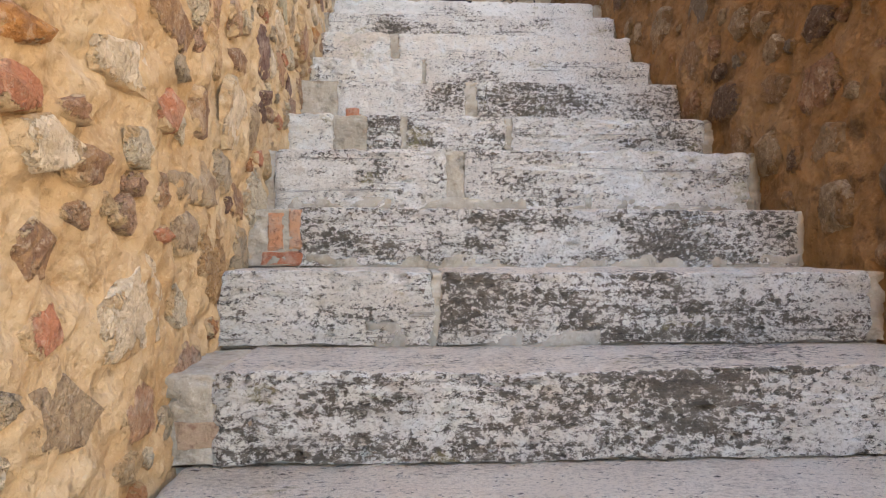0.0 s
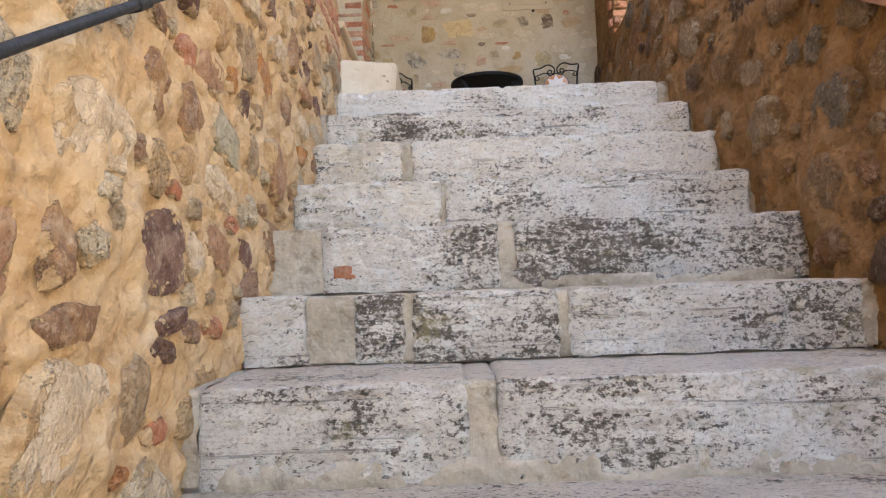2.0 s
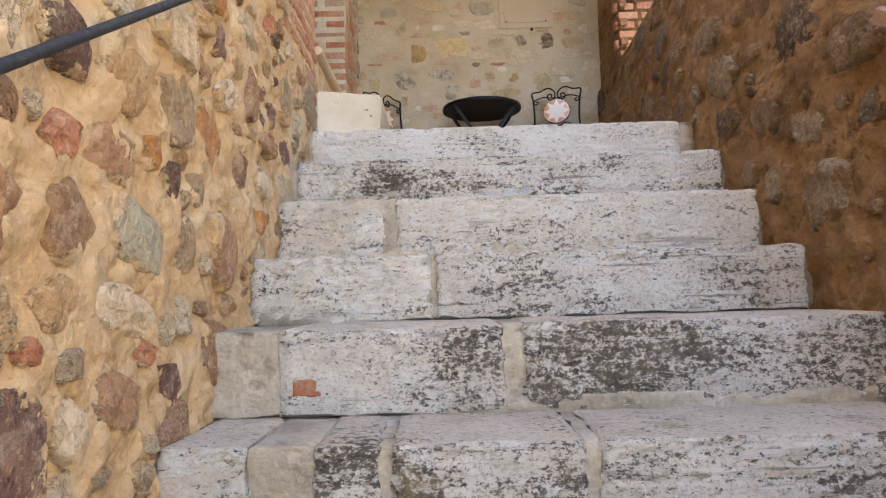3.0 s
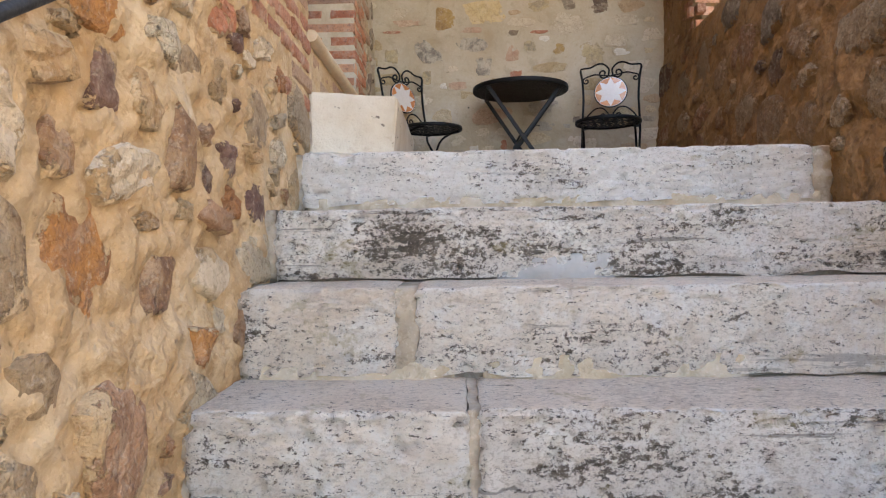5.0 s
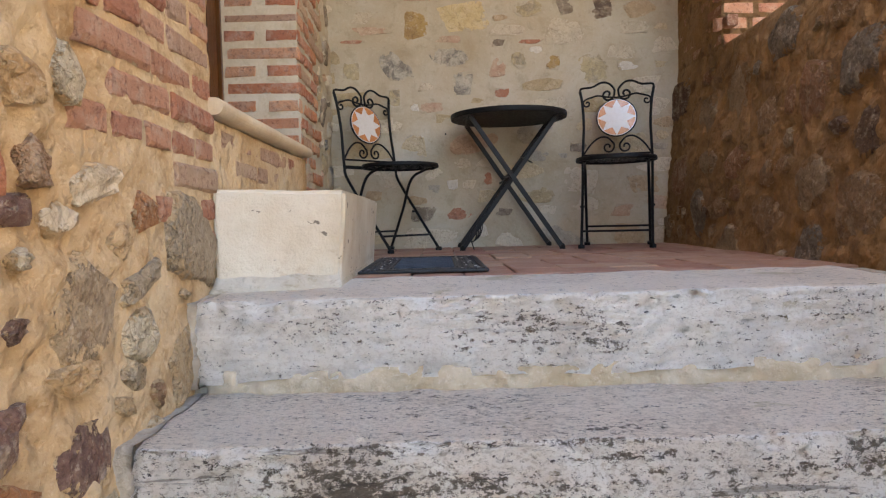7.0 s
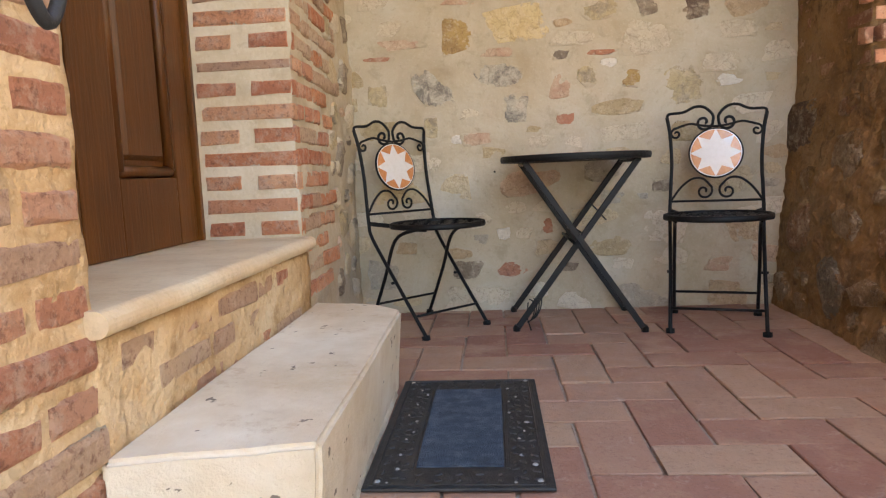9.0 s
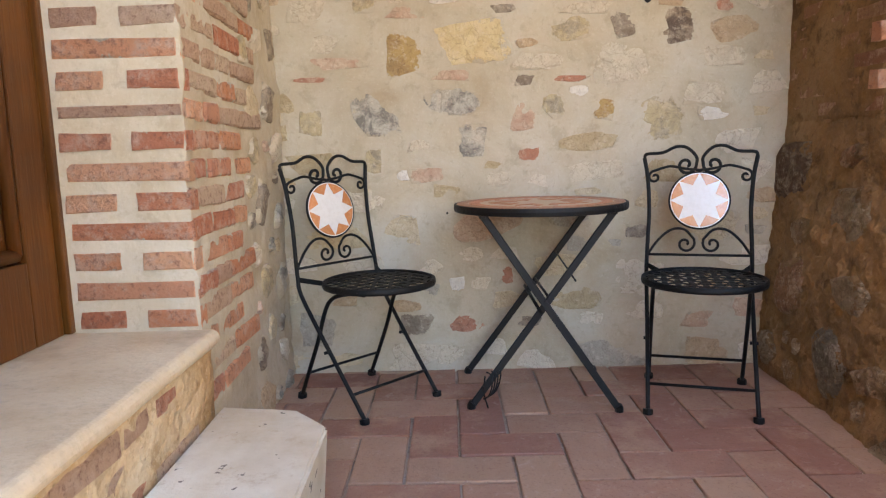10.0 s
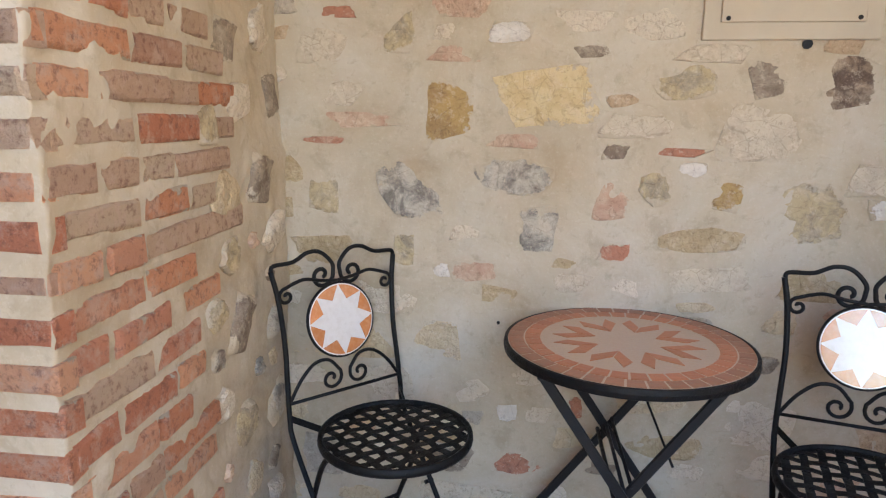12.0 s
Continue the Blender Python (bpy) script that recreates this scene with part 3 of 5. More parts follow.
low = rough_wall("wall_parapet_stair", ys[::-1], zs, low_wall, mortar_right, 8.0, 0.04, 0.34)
tagged(low, "sloping rubble parapet beside the stair, ochre mortar darkened as shade", "wall")
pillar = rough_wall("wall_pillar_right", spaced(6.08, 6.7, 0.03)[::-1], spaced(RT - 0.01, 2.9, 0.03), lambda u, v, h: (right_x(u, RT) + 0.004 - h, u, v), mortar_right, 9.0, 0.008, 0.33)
tagged(pillar, "brick pillar at the corner of the porch, sun and shade in its brick colours", "wall")
# unseen ceiling added to dim the landing; height and front edge tuned for it
ceiling = part("ceiling", box(-0.475, 1.95, 5.1, 7.0, 2.1, 2.9), mortar_back)
tagged(ceiling, "plain unseen porch ceiling, placed to dim the landing", "ceiling", kind="structure")

# unseen surroundings added to close the place, keep off sun and throw light back
ground = part("ground", box(-300, 300, -300, 300, GROUND - 0.3, GROUND), mortar_steps)
tagged(ground, "pale gravel and stone ground below the stair", "ground", kind="structure")
# reflector wall out of view, added to bounce sun onto the left wall
opposite = part("wall_opposite", box(6.2, 6.8, -8, 14, GROUND, 5.0), lime_render)
tagged(opposite, "unseen grey-beige wall added to bounce sunlight onto the stair", "wall", kind="structure")
house_end = part("wall_house_end", box(-7.0, -1.035, -9.0, 6.9, GROUND, 4.0), mortar_left)
tagged(house_end, "plain body of the stone house", "wall", kind="structure")
porch_outer = part("wall_rear", box(-7.0, 1.95, 7.02, 7.3, GROUND, 3.05), mortar_left)
tagged(porch_outer, "plain wall behind the porch", "wall", kind="structure")

# ---------------------------------------------------------------- more materials
def metal_black(name, c=(0.006, 0.006, 0.0065), r=0.48):
    m = Mat(name, r)
    n = m.noise(60, 5, 0.7)
    m.colour(m.mix(m.math("MULTIPLY", m.step(n, 0.55, 0.72), 0.5), c, (0.024, 0.02, 0.018)))
    m.rough(m.ramp(n, [(0.3, r - 0.1), (0.7, r + 0.2)]))
    m.bump(m.noise(220, 3, 0.6), 0.0012)
    m.bsdf.inputs["Specular IOR Level"].default_value = 0.25
    return m.mat


def tile_gloss(name, c, c2, r=0.22, scale=60):
    m = Mat(name, r)
    rnd = m.random()
    k = m.mix(m.step(m.noise(scale, 5, 0.7), 0.4, 0.7), c, c2)
    k = m.mix(m.math("MULTIPLY", rnd, 0.45), k, tuple(v * 0.55 for v in c))
    m.colour(k)
    m.bump(m.noise(90, 4, 0.6), 0.0015 if r > 0.3 else 0.0004)
    if r < 0.3:      # a thick glaze
        m.bsdf.inputs["Coat Weight"].default_value, m.bsdf.inputs["Coat Roughness"].default_value, m.bsdf.inputs["Coat IOR"].default_value = 1.0, 0.16, 1.8
    return m.mat


iron = metal_black("black_painted_iron")
iron_grey = metal_black("worn_grey_black_steel", (0.013, 0.013, 0.014), 0.45)
rail_iron = metal_black("dark_handrail_iron", (0.03, 0.032, 0.036), 0.5)
star_white = tile_gloss("white_ceramic", (0.80, 0.76, 0.72), (0.74, 0.69, 0.64), 0.16)
star_orange = tile_gloss("orange_ceramic", (0.62, 0.235, 0.085), (0.70, 0.33, 0.15), 0.2)
tess_outer = tile_gloss("brown_orange_tessera", (0.40, 0.175, 0.095), (0.33, 0.18, 0.12), 0.45)
tess_inner = tile_gloss("orange_tessera", (0.52, 0.185, 0.08), (0.45, 0.175, 0.085), 0.42)
tess_petal = tile_gloss("terracotta_petal", (0.50, 0.18, 0.07), (0.42, 0.165, 0.075), 0.4)
tess_field = tile_gloss("beige_mosaic_field", (0.64, 0.50, 0.38), (0.59, 0.44, 0.33), 0.45, 140)

m = Mat("varnished_walnut", 0.34)
grain = m.noise(9, 8, 0.65, m.stretch(9, 9, 0.6), 0.6)
m.colour(m.mix(m.step(m.noise(1.6, 3), 0.35, 0.7), m.ramp(grain, [(0.25, (0.10, 0.034, 0.006)), (0.5, (0.155, 0.056, 0.009)), (0.75, (0.22, 0.084, 0.014))]),
               m.ramp(grain, [(0.3, (0.062, 0.021, 0.005)), (0.7, (0.11, 0.040, 0.009))])))
m.bump(grain, 0.0012)
m.bsdf.inputs["Specular IOR Level"].default_value = 0.3
wood = m.mat

m = Mat("cream_sill_stone", 0.6)
k = m.ramp(m.noise(4.5, 6, 0.65), [(0.3, (0.56, 0.41, 0.25)), (0.5, (0.66, 0.52, 0.345)), (0.72, (0.71, 0.60, 0.43))])
k = m.mix(m.math("MULTIPLY", m.step(m.noise(2.2, 5, 0.7), 0.5, 0.66), 0.55), k, (0.42, 0.28, 0.16))
m.colour(m.mix(m.math("MULTIPLY", m.step(m.noise(60, 4, 0.7), 0.5, 0.7), 0.3), k, (0.4, 0.3, 0.2)))
m.bump(m.noise(70, 5, 0.6), 0.003)
sill_stone = m.mat

m = Mat("limewashed_block", 0.85)
k = m.ramp(m.noise(3.0, 5, 0.65), [(0.3, (0.54, 0.435, 0.30)), (0.5, (0.65, 0.56, 0.43)), (0.7, (0.74, 0.68, 0.57))])
k = m.mix(m.math("MULTIPLY", m.step(m.noise(9, 6, 0.75), 0.55, 0.66), 0.5), k, (0.47, 0.345, 0.225))
pit = m.step(m.noise(34, 3, 0.6, m.stretch(0.6, 0.6, 1.0)), 0.665, 0.70)
m.colour(m.mix(m.math("MULTIPLY", pit, 0.85), k, (0.12, 0.09, 0.07)))
m.bump(m.noise(14, 6, 0.7), 0.008)
m.bump(m.noise(110, 4, 0.7), 0.002)
block_mat = m.mat

m = Mat("black_rubber", 0.55)
m.colour(m.ramp(m.noise(40, 4), [(0.3, (0.010, 0.010, 0.011)), (0.7, (0.032, 0.031, 0.032))]))
m.bump(m.noise(160, 3), 0.002)
rubber = m.mat
m = Mat("dark_blue_pile", 0.95)
k = m.ramp(m.noise(26, 6, 0.75), [(0.3, (0.020, 0.032, 0.052)), (0.5, (0.042, 0.066, 0.10)), (0.7, (0.095, 0.125, 0.165))])
m.colour(k)
m.bump(m.noise(240, 3, 0.8), 0.006)
pile = m.mat
m = Mat("worn_bare_rubber", 0.6)
m.colour((0.30, 0.29, 0.28))
rubber_worn = m.mat
m = Mat("beige_painted_metal", 0.6)
m.colour(m.ramp(m.noise(5, 5, 0.6), [(0.3, (0.45, 0.375, 0.265)), (0.7, (0.52, 0.44, 0.32))]))
m.bump(m.noise(80, 3), 0.001)
box_paint = m.mat


def terracotta():
    m = Mat("terracotta_tile", 0.75)
    rnd = m.random()
    vec = m.stretch(1, 1, 1, None, m.math("MULTIPLY", rnd, 31.0))
    c = m.ramp(rnd, [(0.0, (0.27, 0.122, 0.085)), (0.3, (0.32, 0.165, 0.112)), (0.6, (0.36, 0.205, 0.138)), (0.85, (0.40, 0.26, 0.17)), (1.0, (0.25, 0.108, 0.078))])
    c = m.mix(m.step(m.noise(5, 6, 0.7, vec), 0.46, 0.70), c, (0.39, 0.235, 0.155))
    c = m.mix(m.math("MULTIPLY", m.step(m.noise(22, 6, 0.75, vec, 1.0), 0.56, 0.70), 0.35), c, (0.52, 0.40, 0.33))
    c = m.mix(m.math("MULTIPLY", m.step(m.noise(90, 3, 0.7, vec), 0.52, 0.7), 0.4), c, (0.17, 0.075, 0.05))
    m.colour(c)
    m.rough(m.ramp(m.noise(9, 4, 0.6, vec), [(0.3, 0.5), (0.7, 0.85)]))
    m.bump(m.noise(16, 5, 0.6, vec), 0.005)
    m.bump(m.noise(120, 3, 0.7, vec), 0.0015)
    return m.mat


cotto = terracotta()
joint_pale = mortar("floor_joint", ((0.30, 0.225, 0.175), (0.15, 0.105, 0.08), (0.44, 0.37, 0.31)), 0.3)

# ---------------------------------------------------------------- landing
bm = bmesh.new()
box(-0.60, 1.62, 4.722, 6.72, -0.3, -0.009, 0, bm)
floor = tagged(part("floor", bm, joint_pale), "porch floor of red terracotta tiles in herringbone", "floor", kind="structure")


def stone_step():
    """The pale block under the door, its far outer corner cut off."""
    bm = bmesh.new()
    plan = [(-0.475, 4.445), (-0.160, 4.525), (-0.172, 5.53), (-0.27, 5.645), (-0.475, 5.655)]
    bot = [bm.verts.new((x - (0.02 if x > -0.3 else 0), y, 0.0)) for x, y in plan]
    top = [bm.verts.new((x, y, 0.252 - 0.006 * (x > -0.3))) for x, y in plan]
    bm.faces.new(bot[::-1]), bm.faces.new(top)
    for i in range(5):
        j = (i + 1) % 5
        bm.faces.new((bot[i], bot[j], top[j], top[i]))
    bmesh.ops.bevel(bm, geom=[e for e in bm.edges if max(v.co.z for v in e.verts) > 0.1], offset=0.009, segments=3, affect="EDGES")
    bmesh.ops.triangulate(bm, faces=bm.faces)
    bmesh.ops.subdivide_edges(bm, edges=[e for e in bm.edges if e.calc_length() > 0.1], cuts=5, use_grid_fill=True)
    for v in bm.verts:
        if v.co.z > 0.01:
            q = noise.noise_vector(v.co * 9) * 0.003 + noise.noise_vector(v.co * 3) * 0.004
            v.co += q
    return part("stone_step", bm, block_mat)


block = tagged(stone_step(), "cream limewashed stone step block with chipped rounded edges", "step")


def mortar_fillet():
    """A low wedge of lime mortar along the foot of the block, front and side."""
    foot = [(-0.475, 4.452), (-0.185, 4.530), (-0.195, 5.50)]
    out = [(-0.0, -0.055), (0.012, -0.050), (0.010, 0.0)]
    verts, faces = [], []
    line = []
    for (a, oa), (b, ob_) in zip(zip(foot, out), zip(foot[1:], out[1:])):
        for t in np.linspace(0, 1, 24)[:-1]:
            line.append((a[0] + (b[0] - a[0]) * t, a[1] + (b[1] - a[1]) * t, oa[0] + (ob_[0] - oa[0]) * t, oa[1] + (ob_[1] - oa[1]) * t))
    for x, y, ox, oy in line:
        k = 1 + 0.35 * nz(x, y, 3, 11)
        for f, z in ((-0.4, -0.004), (-0.4, 0.034), (0.05, 0.033 * k), (0.5, 0.013 * k), (1.0, 0.002), (1.0, -0.004)):
            verts.append((x + ox * f * k, y + oy * f * k, z))
    for i in range(len(line) - 1):
        for j in range(6):
            a, b = i * 6 + j, i * 6 + (j + 1) % 6
            faces.append((a, a + 6, b + 6, b))
    faces += [tuple(range(6)), tuple(range(len(verts) - 1, len(verts) - 7, -1))]
    return link("mortar_fillet", verts, faces, mortar_yellow, block, "beige lime mortar along the foot")


mortar_fillet()


def door_sill():
    bm = bmesh.new()
    r, th = 0.021, 0.042
    prof = [(-0.86, -th), (-0.462, -th)] + [(-0.462 + r * math.sin(a), -th / 2 - r * math.cos(a)) for a in np.linspace(0.2, math.pi - 0.2, 9)] + [(-0.462, 0), (-0.86, 0)]
    rows = []
    for y in spaced(4.452, 5.597, 0.05):
        rows.append([bm.verts.new((x + 0.002 * nz(x, y, 2, 9), y, SILL_Z + 0.02 + z + 0.002 * nz(x, y, 5, 6))) for x, z in prof])
    n = len(prof)
    for a, b in zip(rows, rows[1:]):
        for k in range(n):
            bm.faces.new((a[k], a[(k + 1) % n], b[(k + 1) % n], b[k]))
    bm.faces.new(rows[0]), bm.faces.new(rows[-1][::-1])
    return part("door_sill", bm, sill_stone, smooth=False)


tagged(door_sill(), "cream stone door sill with a rounded nose and brown stains", "sill", kind="structure")


def make_door():
    top, z0 = 2.52, SILL_Z + 0.022
    d = new("door_1")
    tagged(d, "closed varnished brown wooden door with raised panels", "door", kind="structure")
    part("slab", box(-0.87, -0.835, 4.50, 5.575, z0, top), wood, d)
    for y0, y1 in ((5.462, 5.572), (4.99, 5.158), (4.50, 4.63)):
        part("stile", box(-0.84, -0.812, y0, y1, z0, top, 0.004), wood, d)
    for z1, z2 in ((z0, 0.675), (1.50, 1.66), (2.36, top)):
        for y0, y1 in ((5.159, 5.461), (4.631, 4.989)):
            part("rail", box(-0.84, -0.8125, y0, y1, z1, z2, 0.004), wood, d)
    for y0, y1 in ((5.159, 5.461), (4.631, 4.989)):
        for z1, z2 in ((0.675, 1.50), (1.66, 2.36)):
            p = part("panel", box(-0.842, -0.818, y0 + 0.05, y1 - 0.05, z1 + 0.05, z2 - 0.05, 0.012, None, 1), wood, d)
            bm = bmesh.new()
            for a, b in (((y0 + 0.018, z1 + 0.018), (y1 - 0.018, z1 + 0.018)), ((y0 + 0.018, z2 - 0.018), (y1 - 0.018, z2 - 0.018)),
                         ((y0 + 0.018, z1 + 0.018), (y0 + 0.018, z2 - 0.018)), ((y1 - 0.018, z1 + 0.018), (y1 - 0.018, z2 - 0.018))):
                tube([(-0.826, *a), (-0.826, *b)], 0.016, 8, bm)
            part("moulding", bm, wood, d, smooth=True)
    part("door_frame", box(-0.86, -0.798, 5.576, 5.598, z0, top + 0.03, 0.003), wood, d)
    part("door_frame", box(-0.86, -0.798, 4.455, 4.499, z0, top + 0.03, 0.003), wood, d)
    part("door_frame", box(-0.86, -0.798, 4.50, 5.575, top + 0.001, top + 0.03, 0.003), wood, d)


make_door()


# ---------------------------------------------------------------- chairs and table
def spiral(cx, cz, r0, a0, turns, y, n=26, grow=0.16):
    """Scroll ending at its centre; a0 is the angle at the outside, turns may be negative."""
    out = []
    for i in range(n + 1):
        t = i / n
        r = r0 * ((1 - t) ** 0.9 * (1 - grow) + grow)
        a = a0 + turns * 2 * math.pi * t
        out.append((cx + r * math.cos(a), y, cz + r * math.sin(a)))
    return out


def curve(pts, n=8):
    """Smooth line through points."""
    p = [Vector(q) for q in pts]
    p = [p[0] * 2 - p[1]] + p + [p[-1] * 2 - p[-2]]
    out = []
    for a, b, c, d in zip(p, p[1:], p[2:], p[3:]):
        for i in range(n):
            t = i / n
            out.append(0.5 * ((2 * b) + (c - a) * t + (2 * a - 5 * b + 4 * c - d) * t * t + (3 * b - a - 3 * c + d) * t ** 3))
    return out + [p[-2]]


def bistro_chair():
    chair = new("bistro_chair")
    R, SY = 0.20, -0.09
    back = lambda z: 0.145 + max(0.0, z - 0.45) * 0.14      # lean of the backrest
    for s in (-1, 1):
        up = [(s * 0.172, -0.19, 0.012), (s * 0.176, -0.03, 0.20), (s * 0.182, 0.125, 0.39), (s * 0.183, back(0.46), 0.46), (s * 0.180, back(0.55), 0.55),
              (s * 0.176, back(0.66), 0.66), (s * 0.183, back(0.78), 0.78), (s * 0.196, back(0.86), 0.855)]
        line = curve(up, 6)
        top = curve([(s * 0.196, back(0.86), 0.855), (s * 0.186, back(0.868), 0.869), (s * 0.13, back(0.872), 0.873), (s * 0.085, back(0.89), 0.893),
                     (s * 0.045, back(0.885), 0.889), (s * 0.012, back(0.855), 0.855), (s * 0.012, back(0.83), 0.823)], 6)
        curl = spiral(s * 0.047, 0.826, 0.036, math.pi if s > 0 else 0.0, 1.15 * s, back(0.83))
        leg = part("front_leg", tube(line, 0.0075, 8), iron, chair, smooth=True)
        part("top_scroll", tube(top + [Vector(q) for q in curl[1:]], 0.006, 7), iron, chair, smooth=True)
        part("rubber_foot", tube([(s * 0.172, -0.19, 0.0), (s * 0.172, -0.19, 0.006), (s * 0.172, -0.187, 0.016)], 0.017, 10), iron, leg, smooth=False)
        # inner scroll rail
        a = spiral(s * 0.158, 0.783, 0.024, math.pi / 2, -1.2 * s, back(0.79), 20)
        rail = curve([(0.0, back(0.8), 0.806), (s * 0.05, back(0.8), 0.812), (s * 0.10, back(0.81), 0.822), (s * 0.135, back(0.81), 0.815)], 6)
        part("scroll_rail", tube(rail + [Vector(q) for q in a], 0.005, 7), iron, chair, smooth=True)
        low = curve([(s * 0.178, back(0.50), 0.498), (s * 0.14, back(0.54), 0.552), (s * 0.095, back(0.58), 0.588), (s * 0.05, back(0.585), 0.588), (s * 0.016, back(0.555), 0.553)], 6)
        c = spiral(s * 0.046, 0.536, 0.033, math.pi - 0.4 if s > 0 else 0.4, 1.15 * s, back(0.54), 22)
        part("lower_scroll", tube(low + [Vector(q) for q in c[1:]], 0.005, 7), iron, chair, smooth=True)
        rear = curve([(s * 0.150, SY - 0.10, 0.437), (s * 0.156, SY - 0.02, 0.432), (s * 0.160, 0.0, 0.385), (s * 0.164, 0.075, 0.225), (s * 0.168, 0.185, 0.012)], 6)
        leg = part("rear_leg", tube(rear, 0.0075, 8), iron, chair, smooth=True)
        part("rubber_foot", tube([(s * 0.168, 0.185, 0.0), (s * 0.168, 0.185, 0.006), (s * 0.168, 0.182, 0.016)], 0.017, 10), iron, leg)
        part("seat_bracket", bar((s * 0.181, 0.15, 0.455), (s * 0.135, SY + 0.145, 0.445), 0.018, 0.005, face=(s, 0, 0.1)), iron, chair)
        part("rivet", tube([(s * 0.163, -0.005, 0.213), (s * 0.190, -0.005, 0.213)], 0.006, 8), iron, chair)
    part("back_bar", tube([(-0.178, back(0.495), 0.495), (0.178, back(0.495), 0.495)], 0.005, 8), iron, chair, smooth=True)
    part("front_stretcher", tube([(-0.173, -0.128, 0.085), (0.173, -0.128, 0.085)], 0.0055, 8), iron, chair, smooth=True)
    part("rear_stretcher", tube([(-0.166, 0.138, 0.105), (0.166, 0.138, 0.105)], 0.0055, 8), iron, chair, smooth=True)
    ring = [(R * math.cos(a), SY + R * math.sin(a), 0.45) for a in np.linspace(0, 2 * math.pi, 49)[:-1]]
    bm = bmesh.new()
    lip = [[bm.verts.new((x * k / R, SY + (y - SY) * k / R, z)) for x, y, _ in ring] for k, z in ((R, 0.437), (R + 0.002, 0.444), (R, 0.457), (R - 0.006, 0.459), (R - 0.012, 0.455), (R - 0.010, 0.437))]
    for a, b in zip(lip, lip[1:] + lip[:1]):
        for i in range(48):
            bm.faces.new((a[i], a[(i + 1) % 48], b[(i + 1) % 48], b[i]))
    seat = part("seat_rim", bm, iron, chair, smooth=True)
    for axis in (0, 1):
        for i in range(9):
            o = -0.168 + 0.042 * i
            h = math.sqrt((R - 0.006) ** 2 - o * o)
            bm = bmesh.new()
            n = 20
            rows = []
            for q in range(n + 1):
                t = -h + 2 * h * q / n
                z = 0.450 + 0.0022 * math.cos(math.pi * ((t + 0.168) / 0.042 + i + axis))
                w = 0.0095
                pts = [(a, b) if axis == 0 else (b, a) for a, b in ((t, o - w), (t, o + w))]
                rows.append([bm.verts.new((pts[0][0], SY + pts[0][1], z)), bm.verts.new((pts[1][0], SY + pts[1][1], z)),
                             bm.verts.new((pts[1][0], SY + pts[1][1], z - 0.0025)), bm.verts.new((pts[0][0], SY + pts[0][1], z - 0.0025))])
            for a, b in zip(rows, rows[1:]):
                for k in range(4):
                    bm.faces.new((a[k], a[(k + 1) % 4], b[(k + 1) % 4], b[k]))
            part("seat_strap", bm, iron, seat)
    # medallion
    DZ, DR = 0.695, 0.103
    by = back(DZ)
    tilt = Matrix.Translation((0, by, DZ)) @ Matrix.Rotation(math.radians(90 - 11), 4, "X")
    bm = bmesh.new()
    bmesh.ops.create_cone(bm, cap_ends=True, segments=48, radius1=DR, radius2=DR, depth=0.010, matrix=tilt)
    disc = part("medallion", bm, star_white, chair, "round white ceramic medallion with an orange star border")
    bm = tube([tilt @ Vector((DR * math.cos(a), DR * math.sin(a), 0)) for a in np.linspace(0, 2 * math.pi, 49)[:-1]], 0.0055, 8, None, True)
    part("medallion_rim", bm, iron, disc, smooth=True)
    for k in range(8):
        a0 = 2 * math.pi * (k + 0.5) / 8
        bm = bmesh.new()
        arc = [(DR * 0.955 * math.cos(a0 + d), DR * 0.955 * math.sin(a0 + d)) for d in np.linspace(-0.375, 0.375, 7)]
        poly = arc + [(DR * 0.585 * math.cos(a0), DR * 0.585 * math.sin(a0))]
        lo = [bm.verts.new(tilt @ Vector((x, y, 0.0045))) for x, y in poly]
        hi = [bm.verts.new(tilt @ Vector((x, y, 0.0062))) for x, y in poly]
        bm.faces.new(hi), bm.faces.new(lo[::-1])
        for i in range(8):
            j = (i + 1) % 8
            bm.faces.new((lo[i], lo[j], hi[j], hi[i]))
        part("star_tile", bm, star_orange, disc, "orange ceramic wedge")
    return chair


chair = bistro_chair()
chair.matrix_basis = pose(-0.182, 6.378, 0.0, 0, 0, 46)
tagged(chair, "black wrought-iron folding bistro chair turned sideways, star medallion in back", "chair", "bistro chairs")
chair2 = copy_thing(chair, pose(1.012, 6.285, 0.0, 0, 0, -16.5))
tagged(chair2, "black wrought-iron folding bistro chair facing the stairs, star medallion", "chair", "bistro chairs")


